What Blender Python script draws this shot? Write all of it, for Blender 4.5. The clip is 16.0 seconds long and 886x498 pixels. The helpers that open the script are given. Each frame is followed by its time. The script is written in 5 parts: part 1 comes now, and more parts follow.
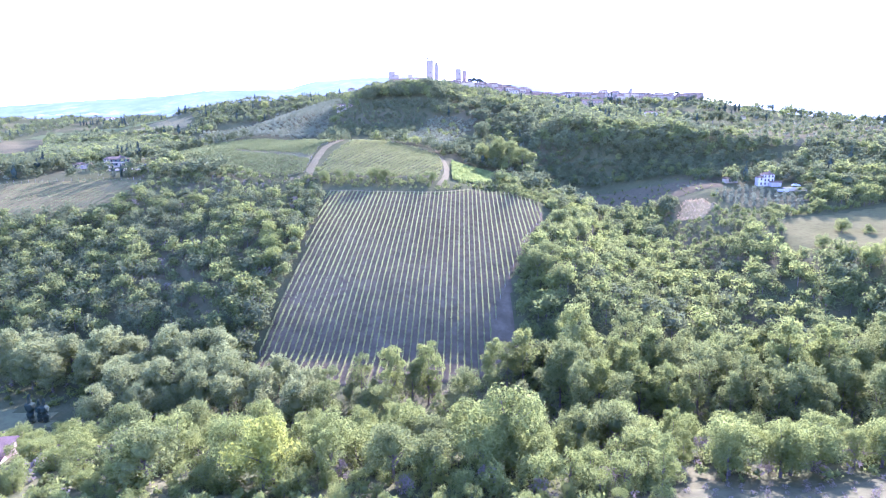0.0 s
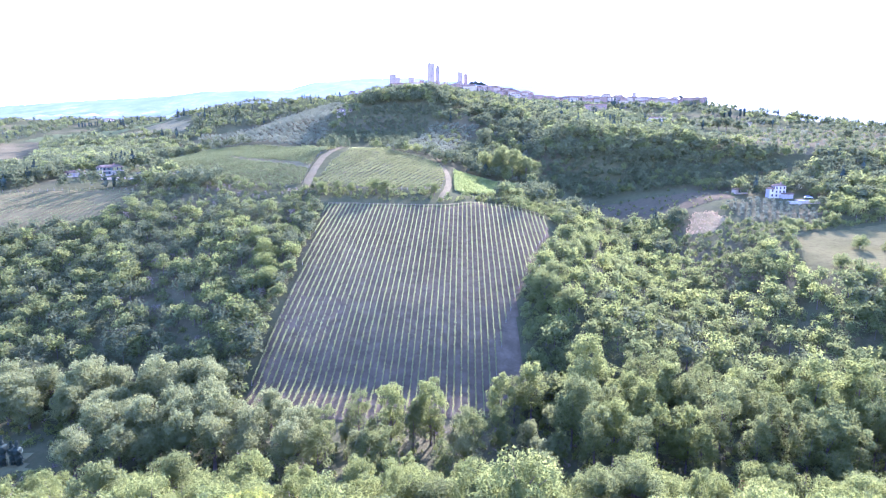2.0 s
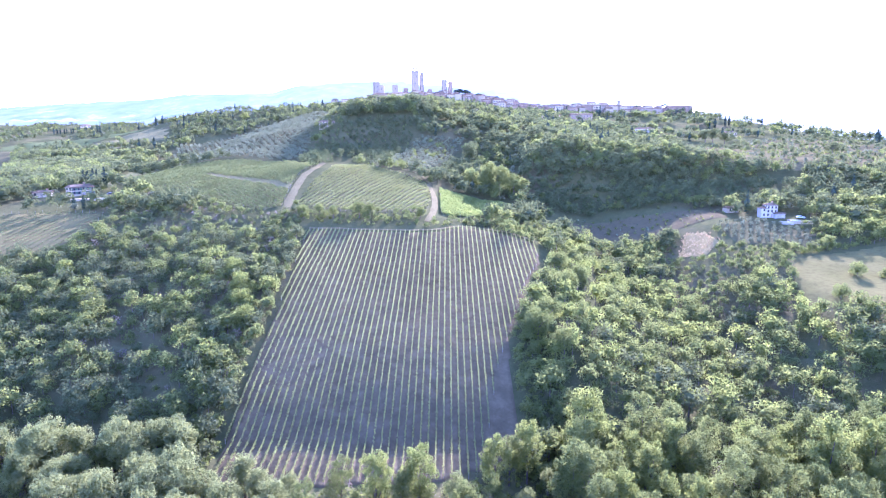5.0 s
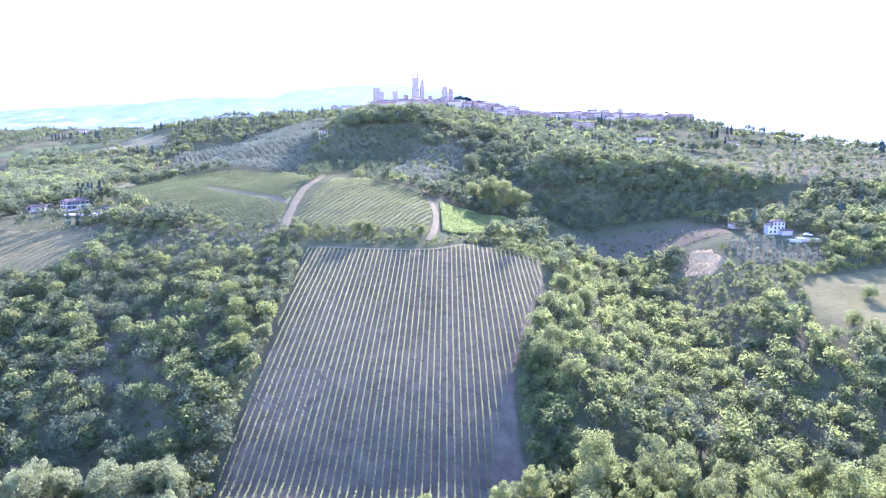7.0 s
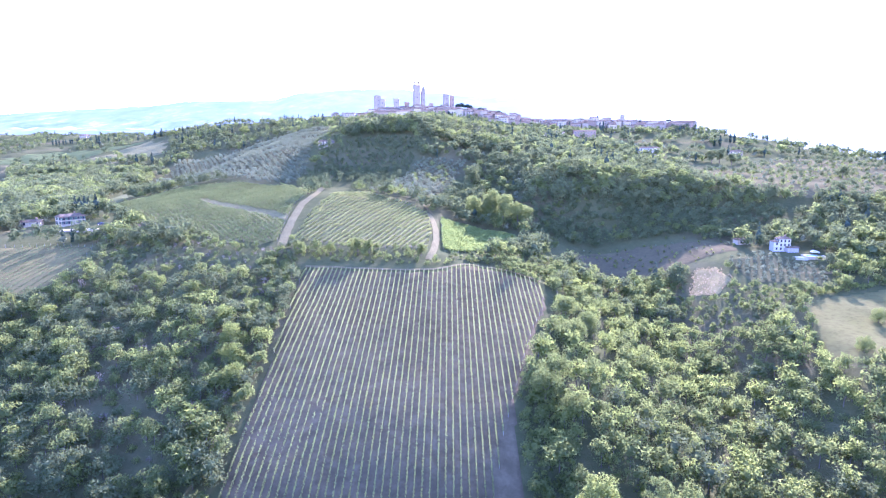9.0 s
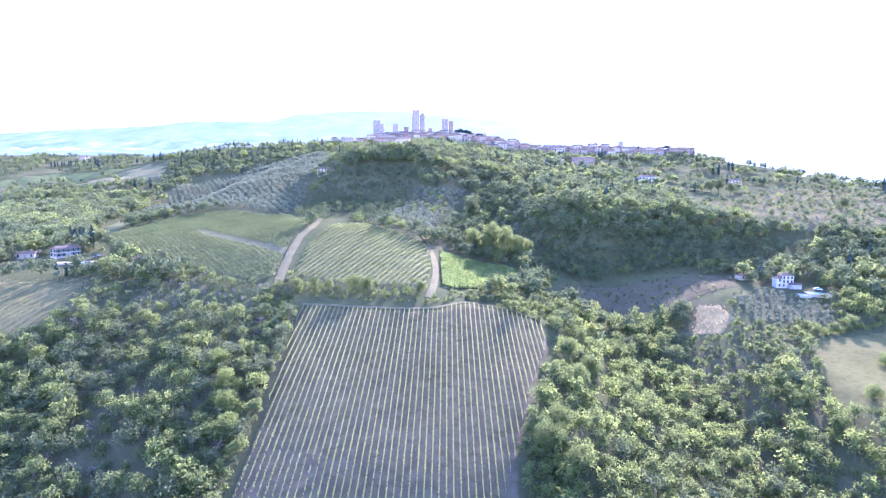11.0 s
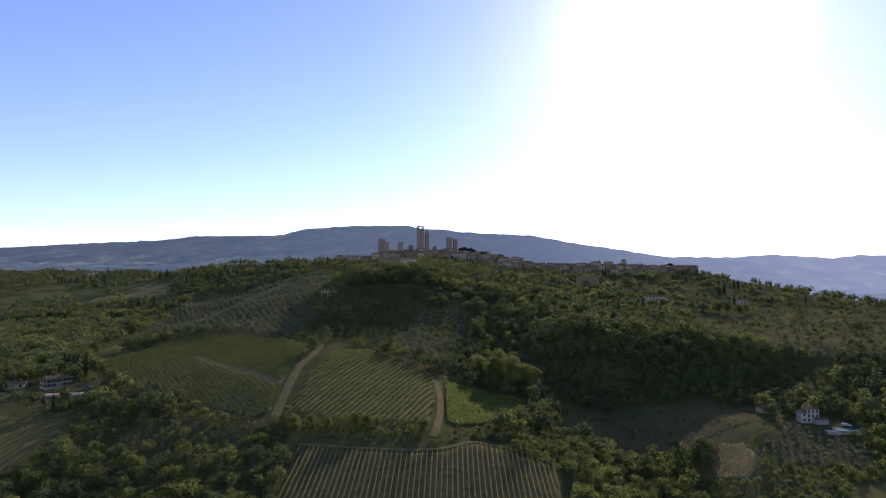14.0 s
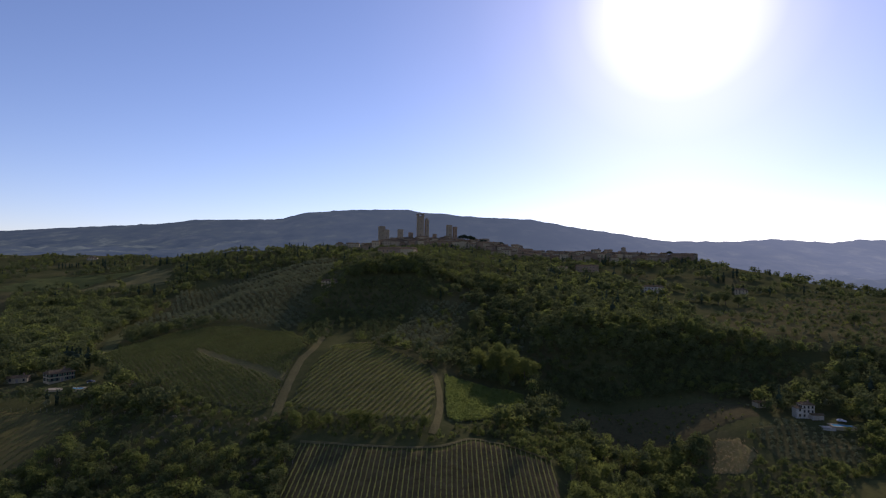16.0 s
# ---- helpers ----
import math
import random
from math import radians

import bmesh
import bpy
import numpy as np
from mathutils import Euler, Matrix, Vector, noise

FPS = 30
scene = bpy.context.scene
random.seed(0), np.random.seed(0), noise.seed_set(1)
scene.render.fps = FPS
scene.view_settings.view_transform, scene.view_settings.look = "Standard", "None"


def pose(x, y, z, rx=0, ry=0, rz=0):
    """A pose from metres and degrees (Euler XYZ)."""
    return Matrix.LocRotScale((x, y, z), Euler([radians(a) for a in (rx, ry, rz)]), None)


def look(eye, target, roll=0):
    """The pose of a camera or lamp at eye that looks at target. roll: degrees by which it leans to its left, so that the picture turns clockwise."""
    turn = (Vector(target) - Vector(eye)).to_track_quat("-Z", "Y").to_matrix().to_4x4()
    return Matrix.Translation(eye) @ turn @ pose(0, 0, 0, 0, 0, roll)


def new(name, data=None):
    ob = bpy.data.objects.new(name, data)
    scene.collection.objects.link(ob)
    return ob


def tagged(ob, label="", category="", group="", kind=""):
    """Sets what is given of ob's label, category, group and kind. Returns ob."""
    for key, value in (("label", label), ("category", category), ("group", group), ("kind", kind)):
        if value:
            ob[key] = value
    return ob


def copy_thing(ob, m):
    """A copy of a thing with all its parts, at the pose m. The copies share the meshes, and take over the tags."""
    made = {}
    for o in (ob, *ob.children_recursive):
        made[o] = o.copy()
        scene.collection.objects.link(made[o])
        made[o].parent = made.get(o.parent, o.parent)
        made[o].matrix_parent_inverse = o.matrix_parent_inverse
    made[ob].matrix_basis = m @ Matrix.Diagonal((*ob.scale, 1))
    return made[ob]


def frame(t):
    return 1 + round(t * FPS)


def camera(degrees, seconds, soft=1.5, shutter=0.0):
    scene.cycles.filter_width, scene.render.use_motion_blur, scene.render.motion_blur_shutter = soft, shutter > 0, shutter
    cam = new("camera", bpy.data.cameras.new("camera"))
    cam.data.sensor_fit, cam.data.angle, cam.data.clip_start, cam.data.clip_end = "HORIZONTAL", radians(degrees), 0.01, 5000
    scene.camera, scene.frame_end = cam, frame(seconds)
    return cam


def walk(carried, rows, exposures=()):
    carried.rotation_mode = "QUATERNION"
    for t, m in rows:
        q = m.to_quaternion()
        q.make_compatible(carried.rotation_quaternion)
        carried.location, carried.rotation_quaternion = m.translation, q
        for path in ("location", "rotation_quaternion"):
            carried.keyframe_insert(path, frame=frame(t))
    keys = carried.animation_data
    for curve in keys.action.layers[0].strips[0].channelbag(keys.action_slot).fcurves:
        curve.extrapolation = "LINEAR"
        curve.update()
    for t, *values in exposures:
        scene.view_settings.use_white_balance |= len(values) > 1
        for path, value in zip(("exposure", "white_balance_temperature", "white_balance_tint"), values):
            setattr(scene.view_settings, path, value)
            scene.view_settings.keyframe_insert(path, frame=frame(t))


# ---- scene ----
cam = camera(74.6, 16.0, soft=1.15)
PATH = [
    (0, (1.338, 1.166, 62.628), (1.297, 3.132, 62.264), -0.1),
    (0.5, (1.139, 4.083, 63.645), (1.095, 6.050, 63.283), -0.1),
    (1, (0.853, 6.862, 64.834), (0.809, 8.829, 64.473), -0.0),
    (1.5, (0.535, 9.511, 66.208), (0.494, 11.477, 65.847), 0.0),
    (2, (0.310, 12.014, 67.636), (0.268, 13.981, 67.274), 0.1),
    (2.5, (0.128, 14.325, 69.048), (0.115, 16.292, 68.687), 0.0),
    (3, (-0.073, 16.471, 70.471), (-0.062, 18.438, 70.112), -0.0),
    (3.5, (-0.254, 18.539, 71.988), (-0.242, 20.507, 71.631), -0.1),
    (4, (-0.451, 20.609, 73.670), (-0.440, 22.577, 73.313), -0.0),
    (6.5, (-1.681, 30.326, 81.652), (-1.670, 32.296, 81.307), 0.1),
    (7, (-1.900, 31.949, 83.504), (-1.887, 33.919, 83.160), 0.2),
    (7.5, (-1.904, 33.639, 85.233), (-1.890, 35.609, 84.891), 0.2),
    (8, (-1.653, 35.365, 86.873), (-1.642, 37.336, 86.534), 0.2),
    (8.5, (-1.313, 37.059, 88.593), (-1.305, 39.031, 88.257), 0.2),
    (10.8, (-2.136, 42.140, 96.788), (-2.119, 44.119, 96.495), 0.6),
    (11, (-2.371, 43.035, 97.774), (-2.355, 45.017, 97.507), 0.6),
    (11.5, (-2.506, 44.279, 99.249), (-2.491, 46.273, 99.091), 0.6),
    (12, (-2.551, 45.919, 100.620), (-2.537, 47.919, 100.640), 0.6),
    (12.5, (-2.641, 47.592, 101.657), (-2.629, 49.588, 101.784), 0.7),
    (13, (-2.839, 48.892, 103.019), (-2.828, 50.888, 103.148), 0.7),
    (13.5, (-2.948, 49.627, 104.737), (-2.944, 51.623, 104.868), 0.6),
    (14, (-2.986, 49.713, 106.468), (-2.987, 51.710, 106.583), 0.6),
    (14.5, (-2.992, 49.367, 108.102), (-2.998, 51.364, 108.201), 0.6),
    (15, (-2.886, 48.978, 109.714), (-2.892, 50.976, 109.787), 0.7),
    (15.5, (-2.867, 48.734, 111.511), (-2.871, 50.733, 111.569), 0.7),
    (16, (-3.046, 48.639, 113.485), (-3.046, 50.638, 113.542), 0.7),
]
EXPOSURES = [(0, 3.87, 4700, 60), (4, 3.9, 4700, 60), (8.5, 3.92, 4700, 60), (11.0, 3.88, 4700, 58), (12.0, 2.95, 5000, 49), (12.5, 2.15, 5250, 44), (13.0, 1.58, 5450, 41), (13.5, 1.14, 5600, 38), (14.0, 0.8, 5750, 36), (14.5, 0.5, 5850, 35), (15.2, 0.2, 5900, 35), (16.0, 0.08, 5900, 35)]
walk(cam, [(t, look(eye, target, roll)) for t, eye, target, roll in PATH], EXPOSURES)

# ---------- daylight: a low sun ahead of the camera ----------
SUN_ELEV, SUN_AZ = 23.4, 22.0   # degrees up, and to the right of the view's heading
world = bpy.data.worlds.new("sky")
scene.world = world
world.use_nodes = True
wt = world.node_tree
sky = wt.nodes.new("ShaderNodeTexSky")
sky.sky_type, sky.sun_disc = "NISHITA", False
sky.sun_elevation, sky.sun_rotation = radians(SUN_ELEV), radians(SUN_AZ)
sky.air_density, sky.dust_density, sky.ozone_density, sky.altitude = 0.9, 0.2, 1.8, 300
wt.links.new(sky.outputs["Color"], wt.nodes["Background"].inputs["Color"])
wt.nodes["Background"].inputs["Strength"].default_value = 0.104
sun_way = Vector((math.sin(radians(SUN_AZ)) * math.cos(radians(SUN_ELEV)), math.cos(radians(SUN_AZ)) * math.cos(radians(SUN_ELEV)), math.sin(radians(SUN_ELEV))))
# the sun's disc and lens glare, painted into the sky as a soft glow
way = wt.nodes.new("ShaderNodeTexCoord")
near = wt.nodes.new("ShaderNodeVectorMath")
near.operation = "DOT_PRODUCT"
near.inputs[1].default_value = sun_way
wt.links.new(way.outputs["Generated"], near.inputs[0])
glare_ramp = wt.nodes.new("ShaderNodeValToRGB")
glare_ramp.color_ramp.interpolation = "LINEAR"
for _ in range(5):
    glare_ramp.color_ramp.elements.new(0.5)
for e, (deg, value) in zip(glare_ramp.color_ramp.elements, ((28, 0.0), (18, 0.008), (12, 0.028), (8.5, 0.07), (6.2, 0.17), (4, 0.45), (1.6, 1.0))):
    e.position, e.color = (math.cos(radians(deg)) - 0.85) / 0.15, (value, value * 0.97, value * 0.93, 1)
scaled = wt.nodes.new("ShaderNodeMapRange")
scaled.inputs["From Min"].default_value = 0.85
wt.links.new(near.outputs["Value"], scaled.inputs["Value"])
wt.links.new(scaled.outputs["Result"], glare_ramp.inputs["Fac"])
sun_glare = wt.nodes.new("ShaderNodeBackground")
sun_glare.inputs["Strength"].default_value = 2.2
wt.links.new(glare_ramp.outputs["Color"], sun_glare.inputs["Color"])
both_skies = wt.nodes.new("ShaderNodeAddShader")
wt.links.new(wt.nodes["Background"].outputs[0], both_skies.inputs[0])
wt.links.new(sun_glare.outputs[0], both_skies.inputs[1])
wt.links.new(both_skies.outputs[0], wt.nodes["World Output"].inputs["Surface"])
sun = new("sun", bpy.data.lights.new("sun", "SUN"))
sun.data.energy, sun.data.angle, sun.data.color = 2.7, radians(0.53), (1.0, 0.94, 0.83)
sun.matrix_world = look(sun_way * 100, (0, 0, 0))

# ---------- the lie of the land: height profiles along the view, lane by lane, blended across ----------
LANE_X = (-1100.0, -700.0, -300.0, -150.0, -75.0, -20.0, 30.0, 95.0, 160.0, 350.0, 700.0, 1100.0)


def prof(*pairs):
    return ([p[0] for p in pairs], [p[1] for p in pairs])


FRONT = ((-400, 30), (0, 24), (50, 18), (76, 13), (95, 8), (115, 0), (122, -4.5), (132, -4))
PROFILES = (
    prof(*FRONT, (200, 6), (300, 14), (600, 24), (1000, 60), (1250, 88), (1500, 116), (2000, 146), (6000, 146)),
    prof(*FRONT, (200, 10), (300, 26), (600, 34), (900, 63), (1119, 80), (1300, 102), (1500, 120), (2000, 146), (6000, 146)),
    prof(*FRONT, (160, 1), (220, 16), (280, 30), (355, 43), (450, 45), (556, 48), (700, 55), (850, 84), (1034, 134), (1150, 136), (1300, 128), (1600, 124), (2000, 140), (6000, 140)),
    prof(*FRONT, (155, -2), (200, 8), (250, 21), (275, 29), (291, 34), (320, 41), (355, 47), (408, 55), (470, 60), (560, 72), (620, 86), (700, 99), (850, 118), (1000, 137), (1150, 138), (1500, 105), (2000, 110), (6000, 110)),
    prof(*FRONT, (150, -3.5), (166, -1.5), (185, 7), (203, 13.5), (250, 26.5), (297, 37), (314, 43), (400, 62), (455, 64), (500, 70), (540, 83), (580, 102), (610, 114), (640, 121), (690, 126), (800, 131), (900, 138), (1000, 147), (1100, 138), (1200, 125), (1500, 100), (2000, 105), (6000, 105)),
    prof(*FRONT, (150, -3.5), (166, -1.5), (185, 7), (203, 13.5), (250, 26.5), (297, 38), (314, 43), (421, 60), (455, 64), (500, 71), (540, 86), (580, 106), (610, 118), (671, 125), (800, 131), (900, 140), (1000, 150), (1100, 138), (1200, 122), (1500, 100), (2000, 100), (6000, 100)),
    prof(*FRONT, (150, -3.5), (166, -1.5), (185, 7), (203, 13), (250, 25), (297, 35.5), (330, 37), (366, 38), (420, 46), (480, 58), (540, 78), (600, 98), (690, 117), (800, 127), (900, 138), (1000, 150), (1100, 138), (1200, 120), (1500, 98), (2000, 95), (6000, 95)),
    prof(*FRONT, (160, -3.5), (253, 3), (300, 12), (340, 19), (390, 26), (420, 38), (442, 58), (467, 73), (540, 82), (620, 92), (720, 104), (850, 120), (1000, 141), (1100, 130), (1200, 114), (1500, 92), (2000, 85), (6000, 85)),
    prof(*FRONT, (150, -3), (190, 9), (215, 18), (232, 20), (270, 22), (300, 25), (334, 31), (345, 34), (395, 37), (430, 47), (455, 62), (474, 69), (540, 74), (700, 93), (850, 115), (960, 128), (1200, 110), (1500, 85), (2000, 75), (6000, 75)),
    prof(*FRONT, (150, -2), (200, 14), (270, 30), (345, 48), (450, 62), (540, 70), (700, 86), (850, 110), (960, 128), (1100, 108), (1500, 75), (2000, 66), (6000, 66)),
    prof(*FRONT, (200, 20), (350, 52), (540, 68), (700, 72), (900, 72), (1200, 60), (1600, 54), (6000, 58)),
    prof(*FRONT, (200, 20), (350, 56), (600, 72), (900, 62), (1300, 52), (1700, 50), (6000, 53)),
)


def softstep(a):
    a = np.clip(a, 0, 1)
    return a * a * (3 - 2 * a)


def waves(x, y, size, seed):
    """Soft irregular swell, about -1 to 1."""
    total = 0
    for k in range(5):
        ang, ph = seed * 1.7 + k * 2.399, seed * 3.1 + k * 1.3
        total = total + np.sin((x * math.cos(ang) + y * math.sin(ang)) / size * (1 + 0.37 * k) * 6.283 + ph) / (1 + 0.5 * k)
    return total / 2.6


def crest_height(x):
    """The skyline of the far hills, by x at 4300 m."""
    xs = (-4200, -3280, -2690, -2070, -1820, -1195, -1030, -700, 180, 630, 1000, 1250, 1620, 2120, 2410, 2860, 3030, 3240, 4200)
    zs = (310, 330, 360, 385, 415, 420, 465, 488, 508, 503, 442, 408, 352, 346, 366, 338, 362, 356, 330)
    return (np.interp(x, xs, zs) - 113) * 1.11 + 90


def land(x, y):
    """Height of the open ground at (x, y), in metres; takes arrays."""
    x, y = np.asarray(x, float), np.asarray(y, float)
    xw = x + 6 * waves(x, y, 140, 2)
    lanes = [np.interp(y, *p) for p in PROFILES]
    z = np.zeros_like(x * y)
    for k in range(len(LANE_X) - 1):
        a, b = LANE_X[k], LANE_X[k + 1]
        w = softstep((xw - a) / (b - a))
        inside = (xw >= a) & (xw < b)
        z = np.where(inside, lanes[k] * (1 - w) + lanes[k + 1] * w, z)
    z = np.where(xw < LANE_X[0], lanes[0], z)
    z = np.where(xw >= LANE_X[-1], lanes[-1], z)
    far = softstep((y - 450) / 500)
    z = z + waves(x, y, 90, 5) * (0.5 + 3.5 * far) + waves(x, y, 24, 9) * 0.25
    # far hills: foothills, then the long crest
    s = 4300.0 / np.maximum(y, 1500.0)
    crest = crest_height(x * s)
    rise = softstep((y - 2700) / 2000) ** 1.6
    z = z + rise * (crest - np.interp(x, (-4000, 0, 4000), (146, 105, 55))) * np.where(y > 4700, 1 - 0.3 * (y - 4700) / 600, 1)
    foot = softstep((y - 1500) / 500) * (1 - softstep((y - 3000) / 1200))
    z = z + foot * (24 * waves(x, y, 620, 3) + 11 * waves(x, y, 240, 7) + 2)
    return z

# ---------- end of land ----------


def h(x, y):
    return float(land(x, y))


# ---------- materials ----------
def nodes_of(name):
    m = bpy.data.materials.new(name)
    m.use_nodes = True
    m.node_tree.nodes.clear()
    out = m.node_tree.nodes.new("ShaderNodeOutputMaterial")
    return m, m.node_tree, out


def node(t, kind, **inputs):
    n = t.nodes.new(kind)
    for key, value in inputs.items():
        n.inputs[key.replace("_", " ")].default_value = value
    return n


def ramp(t, fac, *stops):
    r = t.nodes.new("ShaderNodeValToRGB")
    while len(r.color_ramp.elements) < len(stops):
        r.color_ramp.elements.new(0.5)
    for e, (p, c) in zip(r.color_ramp.elements, stops):
        e.position, e.color = p, (*c, 1)
    t.links.new(fac, r.inputs["Fac"])
    return r.outputs["Color"]


def mixed(t, fac, a, b):
    m = t.nodes.new("ShaderNodeMix")
    m.data_type = "RGBA"
    for socket, value in ((m.inputs["Factor"], fac), (m.inputs["A"], a), (m.inputs["B"], b)):
        if isinstance(value, bpy.types.NodeSocket):
            t.links.new(value, socket)
        else:
            socket.default_value = value if isinstance(value, float) else (*value, 1)
    return m.outputs["Result"]


def noise_fac(t, scale, detail=4.0, rough=0.6, stretch=None):
    g = t.nodes.new("ShaderNodeNewGeometry")
    n = node(t, "ShaderNodeTexNoise", Scale=scale, Detail=detail, Roughness=rough)
    if stretch:
        mp = t.nodes.new("ShaderNodeMapping")
        mp.inputs["Scale"].default_value = stretch
        t.links.new(g.outputs["Position"], mp.inputs["Vector"])
        t.links.new(mp.outputs["Vector"], n.inputs["Vector"])
    else:
        t.links.new(g.outputs["Position"], n.inputs["Vector"])
    return n.outputs["Fac"]


def leaf_mat(name, dark, mid, light, glow=0.46, patch=0.06):
    """Foliage: a thin leaf that lets light through; tints vary leaf by leaf, clump by clump and tree by tree."""
    m, t, out = nodes_of(name)
    dark, mid, light = [tuple(v * 1.32 for v in col) for col in (dark, mid, light)]
    g = t.nodes.new("ShaderNodeNewGeometry")
    oi = t.nodes.new("ShaderNodeObjectInfo")
    lo, hi = tuple((p + q) / 2 for p, q in zip(dark, mid)), tuple((p + q) / 2 for p, q in zip(light, mid))
    a = ramp(t, g.outputs["Random Per Island"], (0.0, lo), (0.55, mid), (1.0, hi))
    big = noise_fac(t, patch, 2.0)
    b = ramp(t, big, (0.3, dark), (0.55, mid), (0.75, hi))
    c = mixed(t, 0.5, a, b)
    d = ramp(t, oi.outputs["Random"], (0.0, mid), (0.5, mid), (1.0, light))
    c = mixed(t, 0.3, c, d)
    dif = t.nodes.new("ShaderNodeBsdfDiffuse")
    tra = t.nodes.new("ShaderNodeBsdfTranslucent")
    glo = node(t, "ShaderNodeBsdfGlossy", Roughness=0.55)
    glo.inputs["Color"].default_value = (0.6, 0.62, 0.6, 1)
    hs = node(t, "ShaderNodeHueSaturation", Hue=0.491, Saturation=1.08, Value=1.35)
    t.links.new(c, dif.inputs["Color"])
    t.links.new(c, hs.inputs["Color"])
    t.links.new(hs.outputs["Color"], tra.inputs["Color"])
    m1, m2 = node(t, "ShaderNodeMixShader", Fac=glow), node(t, "ShaderNodeMixShader", Fac=0.004)
    t.links.new(dif.outputs[0], m1.inputs[1])
    t.links.new(tra.outputs[0], m1.inputs[2])
    t.links.new(m1.outputs[0], m2.inputs[1])
    t.links.new(glo.outputs[0], m2.inputs[2])
    t.links.new(m2.outputs[0], out.inputs["Surface"])
    return m


def solid_mat(name, a, b, scale=1.0, rough=0.85, bump=0.0, fine=None, metal=0.0, stretch=None, shine=0.0):
    """Two tints mixed by noise at two sizes, with a fine relief."""
    m, t, out = nodes_of(name)
    p = node(t, "ShaderNodeBsdfPrincipled", Roughness=rough, Metallic=metal, Specular_IOR_Level=shine)
    f1, f2 = noise_fac(t, scale, 5.0, 0.65, stretch), noise_fac(t, scale * 9, 4.0, 0.7, stretch)
    dark = tuple(v * 0.6 for v in a)
    c = mixed(t, 0.55, ramp(t, f1, (0.32, a), (0.68, b)), ramp(t, f2, (0.34, dark), (0.5, a), (0.68, fine or b)))
    t.links.new(c, p.inputs["Base Color"])
    if bump:
        bm = node(t, "ShaderNodeBump", Strength=bump, Distance=0.3)
        t.links.new(f2, bm.inputs["Height"])
        t.links.new(bm.outputs["Normal"], p.inputs["Normal"])
    t.links.new(p.outputs[0], out.inputs["Surface"])
    return m


LEAF_OAK = leaf_mat("oak_leaf", (0.054, 0.063, 0.019), (0.091, 0.104, 0.029), (0.136, 0.151, 0.042), glow=0.5)
LEAF_HOLM = leaf_mat("holm_leaf", (0.042, 0.050, 0.018), (0.067, 0.077, 0.028), (0.101, 0.112, 0.041), glow=0.36)
LEAF_BRIGHT = leaf_mat("bright_leaf", (0.070, 0.083, 0.021), (0.108, 0.124, 0.031), (0.146, 0.160, 0.042), glow=0.54)
LEAF_YELLOW = leaf_mat("yellow_leaf", (0.100, 0.112, 0.022), (0.138, 0.150, 0.028), (0.180, 0.188, 0.036), glow=0.52)
LEAF_GREY = leaf_mat("willow_leaf", (0.080, 0.090, 0.029), (0.114, 0.126, 0.041), (0.150, 0.162, 0.056), glow=0.5)
LEAF_OLIVE = leaf_mat("olive_leaf", (0.070, 0.076, 0.036), (0.106, 0.113, 0.055), (0.144, 0.150, 0.080), glow=0.3)
LEAF_DARK = leaf_mat("cypress_leaf", (0.020, 0.029, 0.018), (0.031, 0.043, 0.025), (0.046, 0.060, 0.034), glow=0.12)
LEAF_VINE = leaf_mat("vine_leaf", (0.092, 0.103, 0.030), (0.138, 0.150, 0.045), (0.190, 0.200, 0.066), glow=0.42)
LEAF_VINE_DEEP = leaf_mat("vine_leaf_deep", (0.064, 0.073, 0.023), (0.096, 0.107, 0.035), (0.134, 0.142, 0.047), glow=0.34)
LEAF_VINE_PALE = leaf_mat("vine_leaf_pale", (0.082, 0.089, 0.029), (0.126, 0.133, 0.042), (0.172, 0.178, 0.060))
LEAF_VINE_LUSH = leaf_mat("vine_leaf_lush", (0.078, 0.098, 0.025), (0.114, 0.138, 0.036), (0.152, 0.172, 0.048))
LEAF_RUST = leaf_mat("rust_leaf", (0.12, 0.05, 0.03), (0.19, 0.085, 0.05), (0.25, 0.12, 0.07))
BARK = solid_mat("bark", (0.09, 0.07, 0.05), (0.19, 0.16, 0.12), 2.0, 0.9, 0.5)
SOIL = solid_mat("tilled_soil", (0.094, 0.073, 0.034), (0.142, 0.112, 0.055), 0.03, 0.95, 0.8, (0.148, 0.118, 0.059))
TRACK = solid_mat("dirt_track", (0.124, 0.103, 0.041), (0.190, 0.160, 0.068), 0.15, 0.95, 0.4)
STUBBLE = solid_mat("stubble", (0.118, 0.096, 0.034), (0.176, 0.146, 0.054), 0.06, 0.95, 0.8, (0.124, 0.116, 0.032), stretch=(1, 0.25, 1))
PASTURE = solid_mat("dry_pasture", (0.098, 0.088, 0.028), (0.150, 0.128, 0.045), 0.05, 0.95, 0.4, (0.106, 0.106, 0.028))
STRAWGROUND = solid_mat("straw_ground", (0.195, 0.150, 0.052), (0.310, 0.245, 0.090), 0.25, 0.95, 0.6)
BROWN = solid_mat("brown_scrub", (0.084, 0.068, 0.030), (0.136, 0.109, 0.049), 0.05, 0.95, 0.8, (0.104, 0.090, 0.032))
MEADOW = solid_mat("meadow_grass", (0.104, 0.105, 0.037), (0.157, 0.143, 0.058), 0.05, 0.95, 0.25, (0.122, 0.128, 0.044))
TERRACE = solid_mat("terrace_grass", (0.080, 0.076, 0.030), (0.130, 0.112, 0.048), 0.05, 0.95, 0.8, (0.092, 0.090, 0.032))
DRYBANK = solid_mat("dry_bank", (0.094, 0.080, 0.032), (0.158, 0.132, 0.054), 0.04, 0.95, 0.8, (0.112, 0.102, 0.036))
STRAW = solid_mat("mown_straw", (0.130, 0.116, 0.044), (0.206, 0.176, 0.071), 0.1, 0.95, 0.5)
